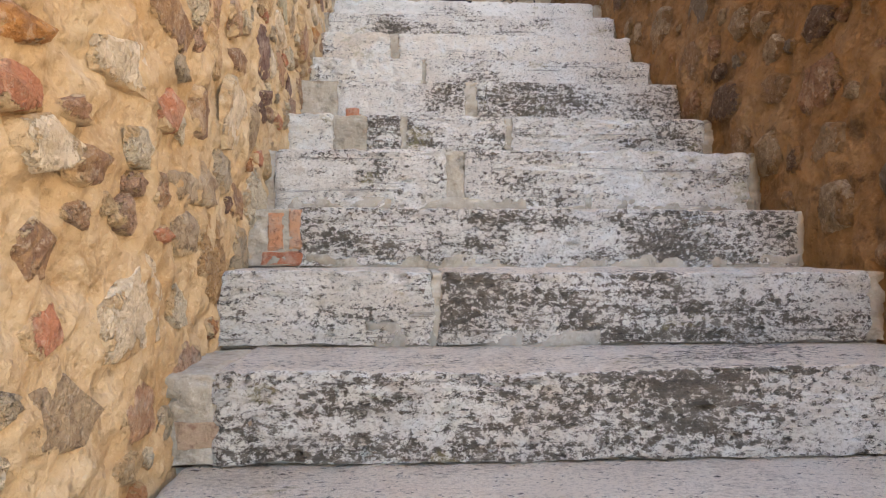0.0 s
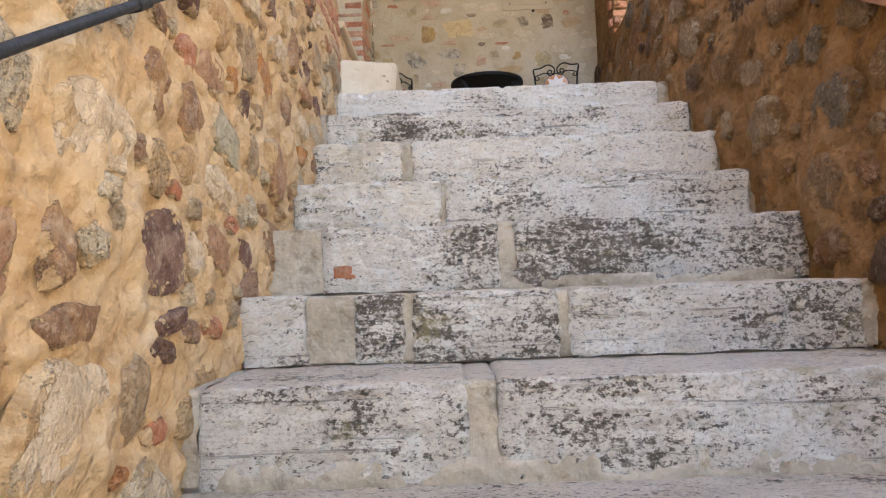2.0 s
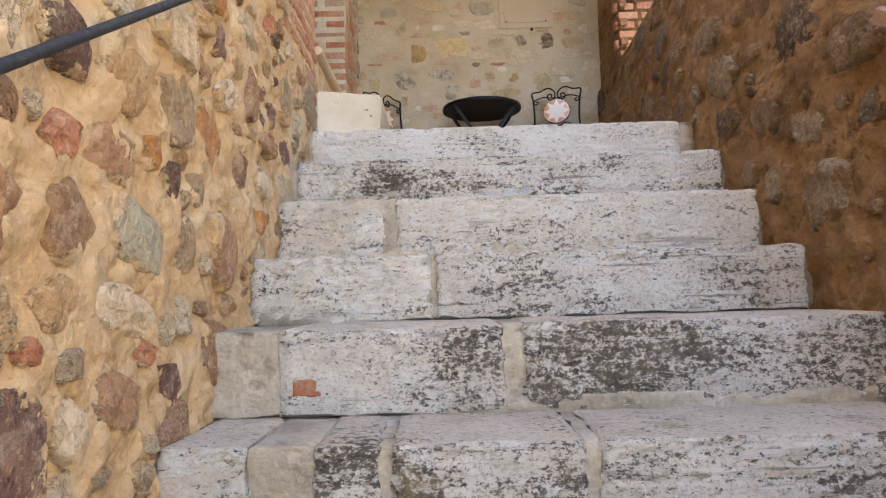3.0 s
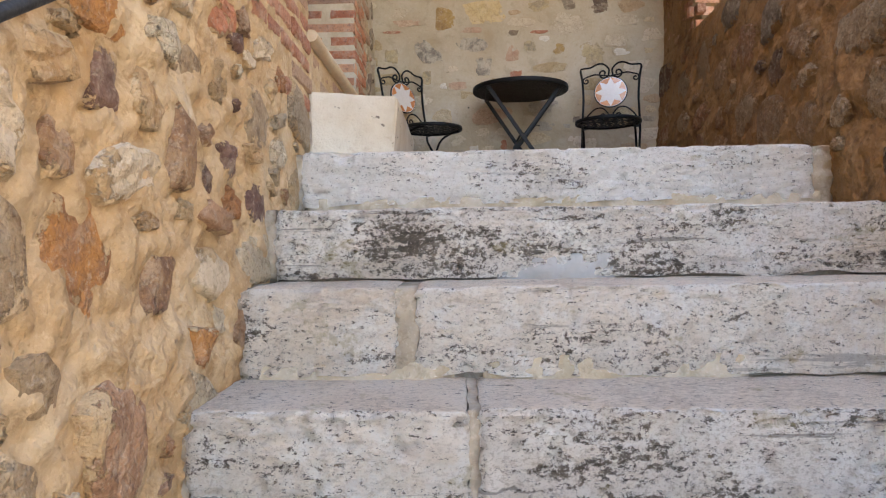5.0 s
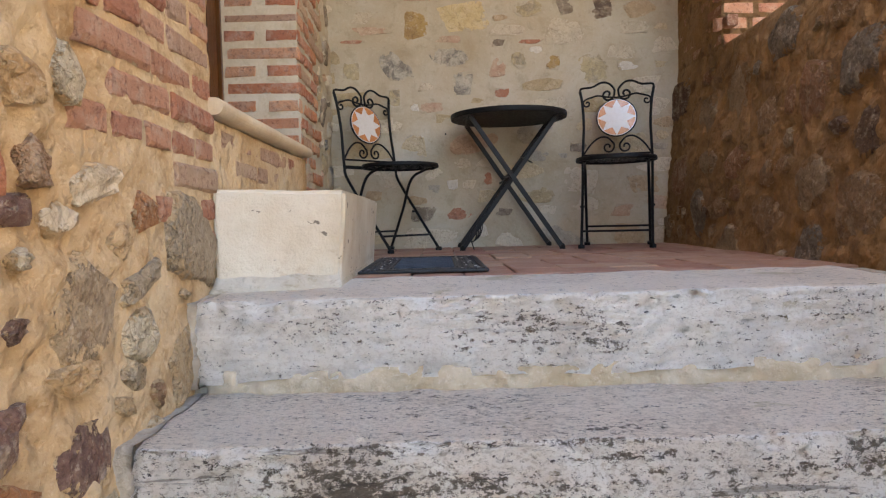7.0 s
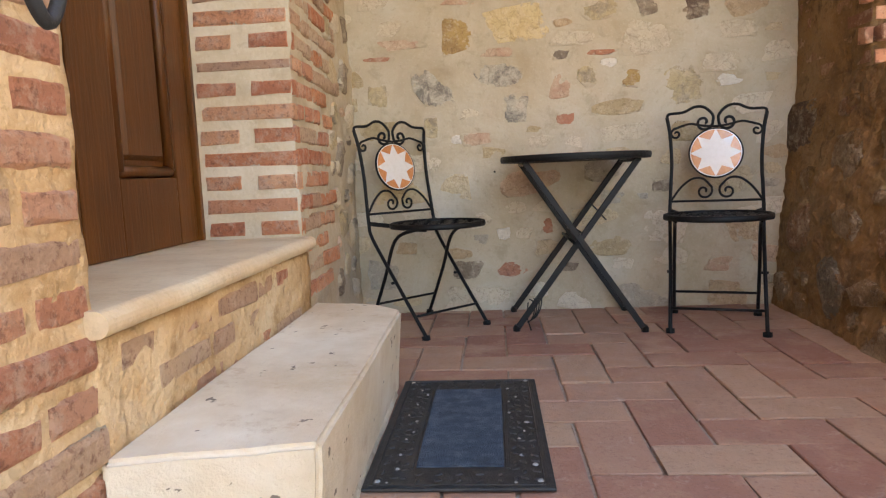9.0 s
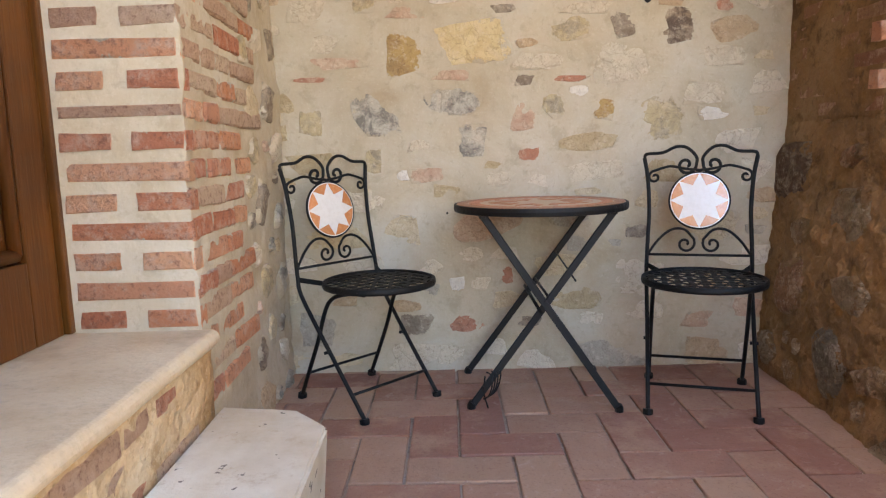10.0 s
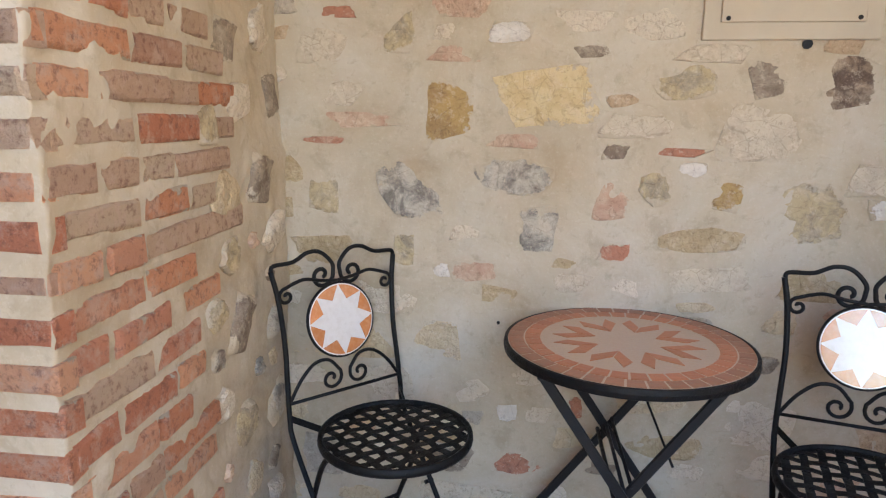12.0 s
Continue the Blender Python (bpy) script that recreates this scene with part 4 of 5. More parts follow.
def bistro_table():
    t = new("bistro_table")
    R, Z = 0.306, 0.712
    bm = bmesh.new()
    ring = [(math.cos(a), math.sin(a)) for a in np.linspace(0, 2 * math.pi, 73)[:-1]]
    loops = [[bm.verts.new((x * r, y * r, z)) for x, y in ring] for r, z in ((R - 0.004, Z - 0.026), (R, Z - 0.024), (R + 0.002, Z - 0.012), (R, Z), (R - 0.006, Z + 0.001), (R - 0.008, Z - 0.003))]
    for a, b in zip(loops, loops[1:]):
        for i in range(72):
            bm.faces.new((a[i], a[(i + 1) % 72], b[(i + 1) % 72], b[i]))
    bm.faces.new(loops[-1]), bm.faces.new(loops[0][::-1])
    tray = part("top_rim", bm, iron, t, smooth=False)
    bm = bmesh.new()
    bmesh.ops.create_cone(bm, cap_ends=True, segments=72, radius1=R - 0.009, radius2=R - 0.009, depth=0.003, matrix=Matrix.Translation((0, 0, Z - 0.0012)))
    top = part("tabletop", bm, tess_field, t, "beige mosaic top with terracotta star and rings")

    def tessera(r0, r1, a0, a1, mat, name):
        bm = bmesh.new()
        poly = [(r0, a0), (r1, a0), (r1, (a0 + a1) / 2), (r1, a1), (r0, a1), (r0, (a0 + a1) / 2)]
        hi = [bm.verts.new((r * math.cos(a), r * math.sin(a), Z + 0.0016)) for r, a in poly]
        lo = [bm.verts.new((r * math.cos(a), r * math.sin(a), Z - 0.001)) for r, a in poly]
        bm.faces.new(hi)
        for i in range(6):
            j = (i + 1) % 6
            bm.faces.new((lo[i], lo[j], hi[j], hi[i]))
        return part(name, bm, mat, top)

    for n, r0, r1, mat, o in ((40, 0.258, 0.296, tess_outer, 0.0), (36, 0.216, 0.254, tess_inner, 0.05)):
        w = 2 * math.pi / n
        for k in range(n):
            g = 0.006 / r1
            tessera(r0, r1, k * w + o + g / 2, (k + 1) * w + o - g / 2, mat, "tessera")

    def flat_piece(pts, name):
        bm = bmesh.new()
        hi = [bm.verts.new((x, y, Z + 0.0016)) for x, y in pts]
        lo = [bm.verts.new((x, y, Z - 0.001)) for x, y in pts]
        bm.faces.new(hi), bm.faces.new(lo[::-1])
        for i in range(len(pts)):
            j = (i + 1) % len(pts)
            bm.faces.new((lo[i], lo[j], hi[j], hi[i]))
        part(name, bm, tess_petal, top)

    pol = lambda r, a: (r * math.cos(a), r * math.sin(a))
    for k in range(8):
        a = 2 * math.pi * (k + 0.5) / 8
        # a notched chevron between two points of the pale star
        flat_piece([pol(0.082, a - 0.01), pol(0.148, a - 0.33), pol(0.186, a - 0.21), pol(0.128, a - 0.015)], "petal")
        flat_piece([pol(0.082, a + 0.01), pol(0.128, a + 0.015), pol(0.186, a + 0.21), pol(0.148, a + 0.33)], "petal")
    # crossed folding legs: left feet run to the right edge of the top and back
    for xf, xt, ys_, mat in ((-0.264, 0.235, (-0.135, 0.245), iron_grey), (0.240, -0.215, (-0.195, 0.215), iron_grey)):
        for y in ys_:
            leg = part("leg", bar((xf, y, 0.008), (xt, y * 0.92, Z - 0.027), 0.024, 0.012, face=(0, 1, 0)), mat, t)
            part("foot", tube([(xf, y, 0.0), (xf, y, 0.012), (xf + (0.006 if xf < 0 else -0.006), y, 0.022)], 0.015, 8), iron, leg)
        part("cross_bar", tube([(xf * 0.45 + xt * 0.55, ys_[0], 0.392), (xf * 0.45 + xt * 0.55, ys_[1], 0.392)], 0.005, 8), mat, t, smooth=True)
        part("top_bar", bar((xt, ys_[0] * 0.92 - 0.01, Z - 0.033), (xt, ys_[1] * 0.92 + 0.01, Z - 0.033), 0.02, 0.012, face=(0, 0, 1)), mat, t)
    part("pivot", tube([(-0.03, -0.235, 0.362), (-0.03, 0.235, 0.362)], 0.006, 8), iron, t, smooth=True)
    part("stay_rod", tube([(0.085, 0.19, 0.505), (0.105, -0.12, 0.445)], 0.0035, 6), iron, t, smooth=True)
    return t


table = bistro_table()
table.matrix_basis = pose(0.462, 6.37, 0.0, 0, 0, 0)
tagged(table, "round bistro table, terracotta and beige mosaic top, black crossed legs", "table")


def cord():
    """Black cord looped round the near table leg."""
    bm = bmesh.new()
    for k in range(4):
        a = 0.35 * k
        pts = [(0.02 * math.sin(a + s * 1.2) + 0.010 * k - 0.01, 0.012 * math.cos(a + s), 0.13 - 0.028 * s + 0.012 * math.sin(2 * s + a)) for s in np.linspace(0, 3.2 - 0.3 * k, 14)]
        tube(curve(pts, 2), 0.0028, 6, bm)
    tube(curve([(-0.015, 0, 0.12), (-0.02, 0.005, 0.06), (-0.006, 0, 0.004)], 6), 0.003, 6, bm)
    return part("cord", bm, iron, smooth=True)


c = cord()
c.location = (0.262, 6.225, 0.0)
tagged(c, "knotted bundle of black cord hanging on a table leg", "cord")

# ---------------------------------------------------------------- doormat
mat_ob = new("doormat")
tagged(mat_ob, "black rubber doormat with relief border and dark blue pile", "doormat")
X0, X1, Y0, Y1 = -0.176, 0.229, 4.846, 5.572
part("rubber_base", box(X0, X1, Y0, Y1, 0.001, 0.009, 0.004), rubber, mat_ob)
part("pile_panel", box(X0 + 0.105, X1 - 0.105, Y0 + 0.10, Y1 - 0.10, 0.008, 0.0125, 0.002), pile, mat_ob, "dark blue pile centre")
for bx in ((X0 + 0.012, X0 + 0.022, Y0 + 0.012, Y1 - 0.012), (X1 - 0.022, X1 - 0.012, Y0 + 0.012, Y1 - 0.012), (X0 + 0.092, X0 + 0.1, Y0 + 0.09, Y1 - 0.09), (X1 - 0.1, X1 - 0.092, Y0 + 0.09, Y1 - 0.09),
           (X0 + 0.023, X1 - 0.023, Y0 + 0.012, Y0 + 0.022), (X0 + 0.023, X1 - 0.023, Y1 - 0.022, Y1 - 0.012)):
    part("border_ridge", box(*bx, 0.008, 0.0125, 0.0015), rubber, mat_ob)
rng = random.Random(5)
leaf = None
for k in range(2):
    for i in range(17):
        y = Y0 + 0.045 + 0.04 * i
        for j, o in enumerate((0.035, 0.062, 0.080)):
            x = X0 + o if k == 0 else X1 - o
            if leaf is None:
                bm = bmesh.new()
                bmesh.ops.create_icosphere(bm, subdivisions=1, radius=1)
                leaf_me = part("leaf_relief", bm, rubber, mat_ob, smooth=True)
                leaf, leaf_data = leaf_me, leaf_me.data
                ob = leaf_me
            else:
                ob = new("leaf_relief", leaf_data)
                ob.parent = mat_ob
            ob.matrix_basis = pose(x, y + rng.uniform(-.008, .008), 0.009, 0, 0, rng.uniform(0, 180)) @ Matrix.Diagonal((0.011, 0.0055 if j < 2 else 0.006, 0.004, 1))
for k in range(2):
    for i in range(5):
        for o in (0.035, 0.065):
            ob = new("leaf_relief", leaf_data)
            ob.parent = mat_ob
            ob.matrix_basis = pose(X0 + 0.115 + 0.044 * i, Y0 + o if k == 0 else Y1 - o, 0.009, 0, 0, rng.uniform(0, 180)) @ Matrix.Diagonal((0.011, 0.0055, 0.004, 1))
stud = None
for x, y in [(X0 + rng.uniform(0.03, 0.088), Y0 + 0.04 + 0.065 * i + rng.uniform(-0.02, 0.02)) for i in range(10)] + [(X1 - rng.uniform(0.03, 0.088), Y0 + 0.04 + 0.065 * i + rng.uniform(-0.02, 0.02)) for i in range(10)] + [(X0 + 0.03, Y0 + 0.03), (X1 - 0.03, Y0 + 0.03), (X0 + 0.03, Y1 - 0.03), (X1 - 0.03, Y1 - 0.03)]:
    if stud is None:
        bm = bmesh.new()
        bmesh.ops.create_cone(bm, cap_ends=True, segments=7, radius1=1, radius2=0.55, depth=1)
        first = part("stud", bm, rubber_worn, mat_ob)
        stud, ob = first.data, first
    else:
        ob = new("stud", stud)
        ob.parent = mat_ob
    s = 0.0075 if x < X0 + 0.05 or x > X1 - 0.05 else rng.uniform(0.003, 0.0055)
    ob.matrix_basis = pose(x, y, 0.0125, 0, 0, rng.uniform(0, 90)) @ Matrix.Diagonal((s, s, 0.003, 1))

# ---------------------------------------------------------------- handrail
rail_at = lambda y: -1.7865 + 0.6236 * y
rail = new("handrail")
tagged(rail, "dark iron handrail fixed along the stair wall, hooked end", "handrail")
RX = -0.405
pts = [(RX, y, rail_at(y)) for y in spaced(-2.2, 4.05, 0.2)]
hook = [(RX, 4.12, 0.79), (RX, 4.20, 0.875), (RX, 4.255, 0.94), (RX, 4.283, 0.952), (RX, 4.297, 0.925), (RX, 4.304, 0.885), (RX, 4.331, 0.852), (RX, 4.357, 0.882), (RX, 4.361, 0.92), (RX, 4.356, 0.95)]
part("rail_bar", tube(pts + curve(hook, 5), 0.0092, 12), rail_iron, rail, smooth=True)
for y in (-1.3, 0.32, 1.947, 3.57):
    z = rail_at(y)
    d = Vector((0, 1, 0.6236)).normalized()
    col = part("collar", tube([Vector((RX, y, z)) - d * 0.026, Vector((RX, y, z)) - d * 0.022, Vector((RX, y, z)) + d * 0.022, Vector((RX, y, z)) + d * 0.026], 0.0128, 12), rail_iron, rail, smooth=True)
    part("bracket", tube(curve([(RX, y, z - 0.008), (RX - 0.03, y, z - 0.012), (RX - 0.09, y, z - 0.012)], 6), 0.007, 8), rail_iron, col, smooth=True)

# ---------------------------------------------------------------- box on the end wall
cab = new("meter_box")
tagged(cab, "flush beige metal meter box cover in the end wall", "meter box")
FY = BY - 0.012
part("frame", box(0.652, 1.10, FY, BY + 0.03, 1.468, 1.60, 0.004), box_paint, cab)
part("frame_upper", box(0.652, 1.10, FY, BY + 0.03, 1.601, 1.92, 0.004), box_paint, cab)
lid = part("lid", box(0.695, 1.055, FY - 0.009, FY - 0.001, 1.512, 1.88, 0.003), box_paint, cab)
for x in (0.712, 1.038):
    part("screw", tube([(x, FY - 0.012, 1.522), (x, FY - 0.007, 1.522)], 0.006, 8), iron, lid)
bm = tube([(0.922, BY - 0.008, 1.458), (0.922, BY + 0.02, 1.458)], 0.013, 9)
tagged(part("wall_plug", bm, iron), "small black plug in the end wall", "wall plug")
bm = tube([(0.13, BY - 0.006, 0.655), (0.13, BY + 0.02, 0.655)], 0.005, 8)
tagged(part("nail", bm, iron), "small dark nail in the end wall", "nail")

# ---------------------------------------------------------------- floor tiles, herringbone
TW = 0.157


def slab_mesh(name, w, l, t, seed, mat, bev=0.004, jit=0.0022):
    """A worn tile or brick about its centre, top at 0."""
    r = random.Random(seed)
    bm = bmesh.new()
    j = lambda a: a + r.uniform(-jit, jit)
    lo = [bm.verts.new((sx * w / 2, sy * l / 2, -t)) for sx, sy in ((-1, -1), (1, -1), (1, 1), (-1, 1))]
    mid = [bm.verts.new((j(sx * w / 2), j(sy * l / 2), -bev)) for sx, sy in ((-1, -1), (1, -1), (1, 1), (-1, 1))]
    hi = [bm.verts.new((j(sx * (w / 2 - bev)), j(sy * (l / 2 - bev)), r.uniform(-0.0012, 0.0004))) for sx, sy in ((-1, -1), (1, -1), (1, 1), (-1, 1))]
    bm.faces.new(hi)
    for a, b in ((lo, mid), (mid, hi)):
        for i in range(4):
            k = (i + 1) % 4
            bm.faces.new((a[i], a[k], b[k], b[i]))
    me = bpy.data.meshes.new(name)
    bmesh.ops.recalc_face_normals(bm, faces=bm.faces)
    bm.to_mesh(me)
    bm.free()
    me.materials.append(mat)
    return me


rng = random.Random(11)
tiles = [slab_mesh("tile", TW - 0.008, 2 * TW - 0.007, 0.02, 40 + k, cotto, 0.003) for k in range(6)]
OX, OY = 0.307, 4.765


def lay(x0, y0, w, l):
    """One tile by its lower corner; those that meet a wall are trimmed to it."""
    ax0, ax1, ay0, ay1 = max(x0, -0.56), min(x0 + w, 1.50), max(y0, 4.73), min(y0 + l, 6.70)
    if ax1 - ax0 < 0.02 or ay1 - ay0 < 0.02:
        return
    ob = new("tile", rng.choice(tiles))
    ob.parent = floor
    cx, cy = (ax0 + ax1) / 2, (ay0 + ay1) / 2
    sw, sl = ax1 - ax0, ay1 - ay0
    m = pose(cx, cy, rng.uniform(-0.0022, 0.0016), rng.uniform(-0.5, 0.5), rng.uniform(-0.5, 0.5), 0)
    if w < l:
        m = m @ Matrix.Diagonal((sw / w, sl / l, 1, 1))
    else:
        m = m @ pose(0, 0, 0, 0, 0, 90) @ Matrix.Diagonal((sl / l, sw / w, 1, 1))
    ob.matrix_basis = m


for k in range(-14, 16):
    for j in range(-6, 7):
        x, y = OX + TW * (k + 2 * j), OY + TW * (k - 2 * j)
        lay(x, y, 2 * TW, TW)
        lay(x, y + TW, TW, 2 * TW)

# ---------------------------------------------------------------- bricks
bricks = {n: [slab_mesh("brick", n, 0.055, 0.05, 60 + k + int(n * 100), brick_red, 0.007, 0.0042) for k in range(4)] for n in (0.27, 0.13)}
bricks_pale = {n: [slab_mesh("brick", n, 0.055, 0.05, 80 + k + int(n * 100), brick_pale, 0.007, 0.0042) for k in range(3)] for n in (0.27, 0.13)}


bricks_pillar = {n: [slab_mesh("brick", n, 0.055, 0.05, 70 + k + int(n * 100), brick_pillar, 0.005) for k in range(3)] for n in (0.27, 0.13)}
bricks_jamb = {n: [slab_mesh("brick", n, 0.055, 0.05, 90 + k + int(n * 100), brick_jamb, 0.008, 0.0048) for k in range(4)] for n in (0.27, 0.13)}


def put_brick(parent, m, length, h=0.055, pale=False, name="brick"):
    kind = 0.27 if length > 0.19 else 0.13
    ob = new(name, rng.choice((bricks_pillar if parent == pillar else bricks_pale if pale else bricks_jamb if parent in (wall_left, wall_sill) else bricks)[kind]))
    ob.parent = parent
    ob.matrix_basis = m @ Matrix.Diagonal((length / kind, h / 0.055, 1, 1))
    return ob


FACE_X = Matrix(((0, 0, 1, 0), (1, 0, 0, 0), (0, 1, 0, 0), (0, 0, 0, 1)))      # slab lying on a wall that faces +x
FACE_NX = Matrix(((0, 0, -1, 0), (-1, 0, 0, 0), (0, 1, 0, 0), (0, 0, 0, 1)))   # ... that faces -x
FACE_NY = Matrix(((1, 0, 0, 0), (0, 0, -1, 0), (0, 1, 0, 0), (0, 0, 0, 1)))    # ... that faces -y
wob = lambda a=1.0: pose(0, 0, 0, rng.uniform(-a, a), rng.uniform(-a, a), rng.uniform(-a, a))

# pier beside the door: one long brick, then two short ones
PITCH = 0.0722
for i in range(-3, 29):
    z = 0.507 + PITCH * i
    if z > 2.65:
        break
    h = 0.050 if i not in (7,) else 0.03
    pale = i >= 10 and rng.random() < 0.6 or (i == 7)
    if i >= 0:
        if i % 2 == 1:
            put_brick(pier_front, pose(-0.637, 5.592, z) @ FACE_NY @ wob(), 0.30, h, pale)
        else:
            put_brick(pier_front, pose(-0.725, 5.592, z) @ FACE_NY @ wob(), 0.125 + rng.uniform(-.01, .01), h, pale)
            put_brick(pier_front, pose(-0.552, 5.592, z) @ FACE_NY @ wob(), 0.135, h, pale)
    # returns on the side, thinning out into rubble
    y = 5.605
    reach = 6.02 - 0.12 * abs(nz(i * 0.8, 0, 0, 1.0)) + (0.12 if i > 6 else 0)
    first = 0.135 if i % 2 == 1 else 0.255
    while y < reach and z > 0.02:
        l = first if y < 5.61 else rng.choice((0.13, 0.2, 0.25))
        put_brick(pier_side, pose(side_x(y, z) + 0.004 + rough(y + l / 2, z, 4.0, 0.016), y + l / 2, z + 0.004) @ FACE_X @ wob(1.5), l - 0.014, 0.052, rng.random() < (0.3 if z < 1.0 else 0.6))
        y += l
# quoin of the near jamb
for i in range(26):
    z = 0.272 + PITCH * (i - 2)
    y = 4.476
    first = True
    reach = 3.82 + 0.28 * (0.5 + 0.9 * nz(i * 0.9, 3, 0, 1.0)) if z > 0.3 else 4.25 + 0.1 * nz(i, 5, 0, 1.1)
    while y > reach:
        l = (0.13 if i % 2 else 0.26) if first else rng.choice((0.13, 0.22, 0.26))
        first = False
        put_brick(wall_left, pose(LX + 0.006 + calm(y - l / 2) * rough(y - l / 2, z, 1.0, 0.040), y - l / 2, z) @ FACE_X @ wob(1.6), l - 0.016, 0.052, rng.random() < 0.2)
        y -= l
    # the reveal beside the door
    if z > SILL_Z:
        put_brick(wall_left, pose(LX - 0.085 if i % 2 else LX - 0.15, 4.479, z) @ pose(0, 0, 0, 0, 0, 180) @ FACE_NY @ wob(0.6), 0.13 if i % 2 else 0.26, 0.052)
# faint bricks under the sill
for i in range(6):
    y, z = 4.50 + (0.0 if i % 2 else -0.11), 0.385 - 0.068 * i
    while y < 5.58:
        l = rng.choice((0.13, 0.24, 0.26))
        if y > 4.48 and y + l < 5.60:
            put_brick(wall_sill, pose(LX + 0.003 + rng.uniform(-0.004, 0.004), y + l / 2, z) @ FACE_X @ wob(1.2), l - 0.018, 0.05, rng.random() < 0.6)
        y += l
# bricks mended into the left ends of two steps
for x, z, l, h, a in ((-0.392, -1.575, 0.115, 0.05, 90), (-0.335, -1.57, 0.12, 0.042, 90), (-0.375, -1.658, 0.13, 0.045, 0)):
    put_brick(stair, pose(x, 2.024, z) @ FACE_NY @ pose(0, 0, 0, 0, 0, a) @ wob(2), l, h, False)
for x, z, l, h in ((-0.235, -1.005, 0.075, 0.045),):
    put_brick(stair, pose(x, 2.989, z) @ FACE_NY @ wob(2), l, h)
put_brick(stair, pose(-0.38, 1.356, -2.01) @ FACE_NY @ wob(2), 0.16, 0.06, True)
# pillar by the opening; sun on the reveal and shade inside are in brick colour
for i in range(24):
    z = 1.01 + PITCH * i
    if z > 2.66:
        break
    for k in range(2):
        # lighter jamb bricks paint the reveal as sunlit
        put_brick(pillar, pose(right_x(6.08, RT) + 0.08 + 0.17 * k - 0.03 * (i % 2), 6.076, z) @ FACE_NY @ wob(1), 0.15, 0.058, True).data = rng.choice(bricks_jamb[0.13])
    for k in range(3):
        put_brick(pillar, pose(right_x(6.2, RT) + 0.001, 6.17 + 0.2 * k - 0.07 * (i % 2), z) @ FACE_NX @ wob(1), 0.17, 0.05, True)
# sloping coping on the lower parapet
a = math.degrees(math.atan(0.63))
coping = new("coping")
tagged(coping, "sloping terracotta brick coping on the stair parapet", "coping", kind="structure")
cop = [slab_mesh("coping_tile", 0.44, 0.26, 0.045, 140 + k, cotto, 0.006) for k in range(3)]
for i in range(14):
    y = 2.88 - 0.225 * i
    ob = new("coping_tile", rng.choice(cop))
    ob.parent = coping
    ob.matrix_basis = pose(right_x(y, SLOPE0 + 0.63 * (y - 3)) + 0.165, y, SLOPE0 + 0.63 * (y - 3.0) + 0.052, a + rng.uniform(-.6, .6), rng.uniform(-.6, .6), 0)


# ---------------------------------------------------------------- rubble
def stone_mesh(seed, squarish, sides=(5, 5, 6, 6, 7)):
    """A split field stone seen from its face: unit outline, low broken dome."""
    r = random.Random(seed)
    bm = bmesh.new()
    rings = []
    k = r.choice(sides)
    corner = []
    for i in range(k):
        a = 2 * math.pi * (i + r.uniform(-0.28, 0.28)) / k + (math.pi / 4 if k == 4 else 0.3)
        c, s = math.cos(a), math.sin(a)
        f = 1 / (abs(c) ** squarish + abs(s) ** squarish) ** (1 / squarish) * r.uniform(0.88, 1.08)
        corner.append(Vector((c * f, s * f)))
    base = []
    for p, q in zip(corner, corner[1:] + corner[:1]):
        m = 4 if k == 4 else 3 if k == 5 else 2
        for t in range(m):
            v = p.lerp(q, t / m) * (r.uniform(0.93, 1.06) if t else 0.96)
            base.append((v.x, v.y))
    n = len(base)
    tip = (r.uniform(-0.45, 0.45), r.uniform(-0.45, 0.45))       # the face is split at a slant
    face = lambda x, y: tip[0] * x + tip[1] * y + 0.5 * noise.noise((x * 1.7, y * 1.7, seed)) + 0.42 * noise.noise((x * 4.1, y * 4.1, seed + 0.5))
    for f, z, j in ((1.0, -1.6, 0), (0.95, -0.1, 0.05), (0.86, 0.62, 0.07), (0.66, 0.86, 0.09), (0.36, 0.95, 0.08)):
        rings.append([bm.verts.new((x * f + r.uniform(-j, j) * 0.5, y * f + r.uniform(-j, j) * 0.5, z + (face(x * f, y * f) if z > 0 else 0) + r.uniform(-j, j))) for x, y in base])
    mid = bm.verts.new((0, 0, 1.0 + face(0, 0)))
    for a, b in zip(rings, rings[1:]):
        for i in range(n):
            j = (i + 1) % n
            bm.faces.new((a[i], a[j], b[j], b[i]))
    for i in range(n):
        bm.faces.new((rings[-1][i], rings[-1][(i + 1) % n], mid))
    bmesh.ops.recalc_face_normals(bm, faces=bm.faces)
    return bm


def stone_set(mat, seeds, squarish, sides=(5, 5, 6, 6, 7)):
    out = []
    for s in seeds:
        bm = stone_mesh(s, squarish, sides)
        me = bpy.data.meshes.new("stone")
        bm.to_mesh(me)
        bm.free()
        me.materials.append(mat)
        me.polygons.foreach_set("use_smooth", [s % 2 == 0] * len(me.polygons))
        out.append(me)
    return out


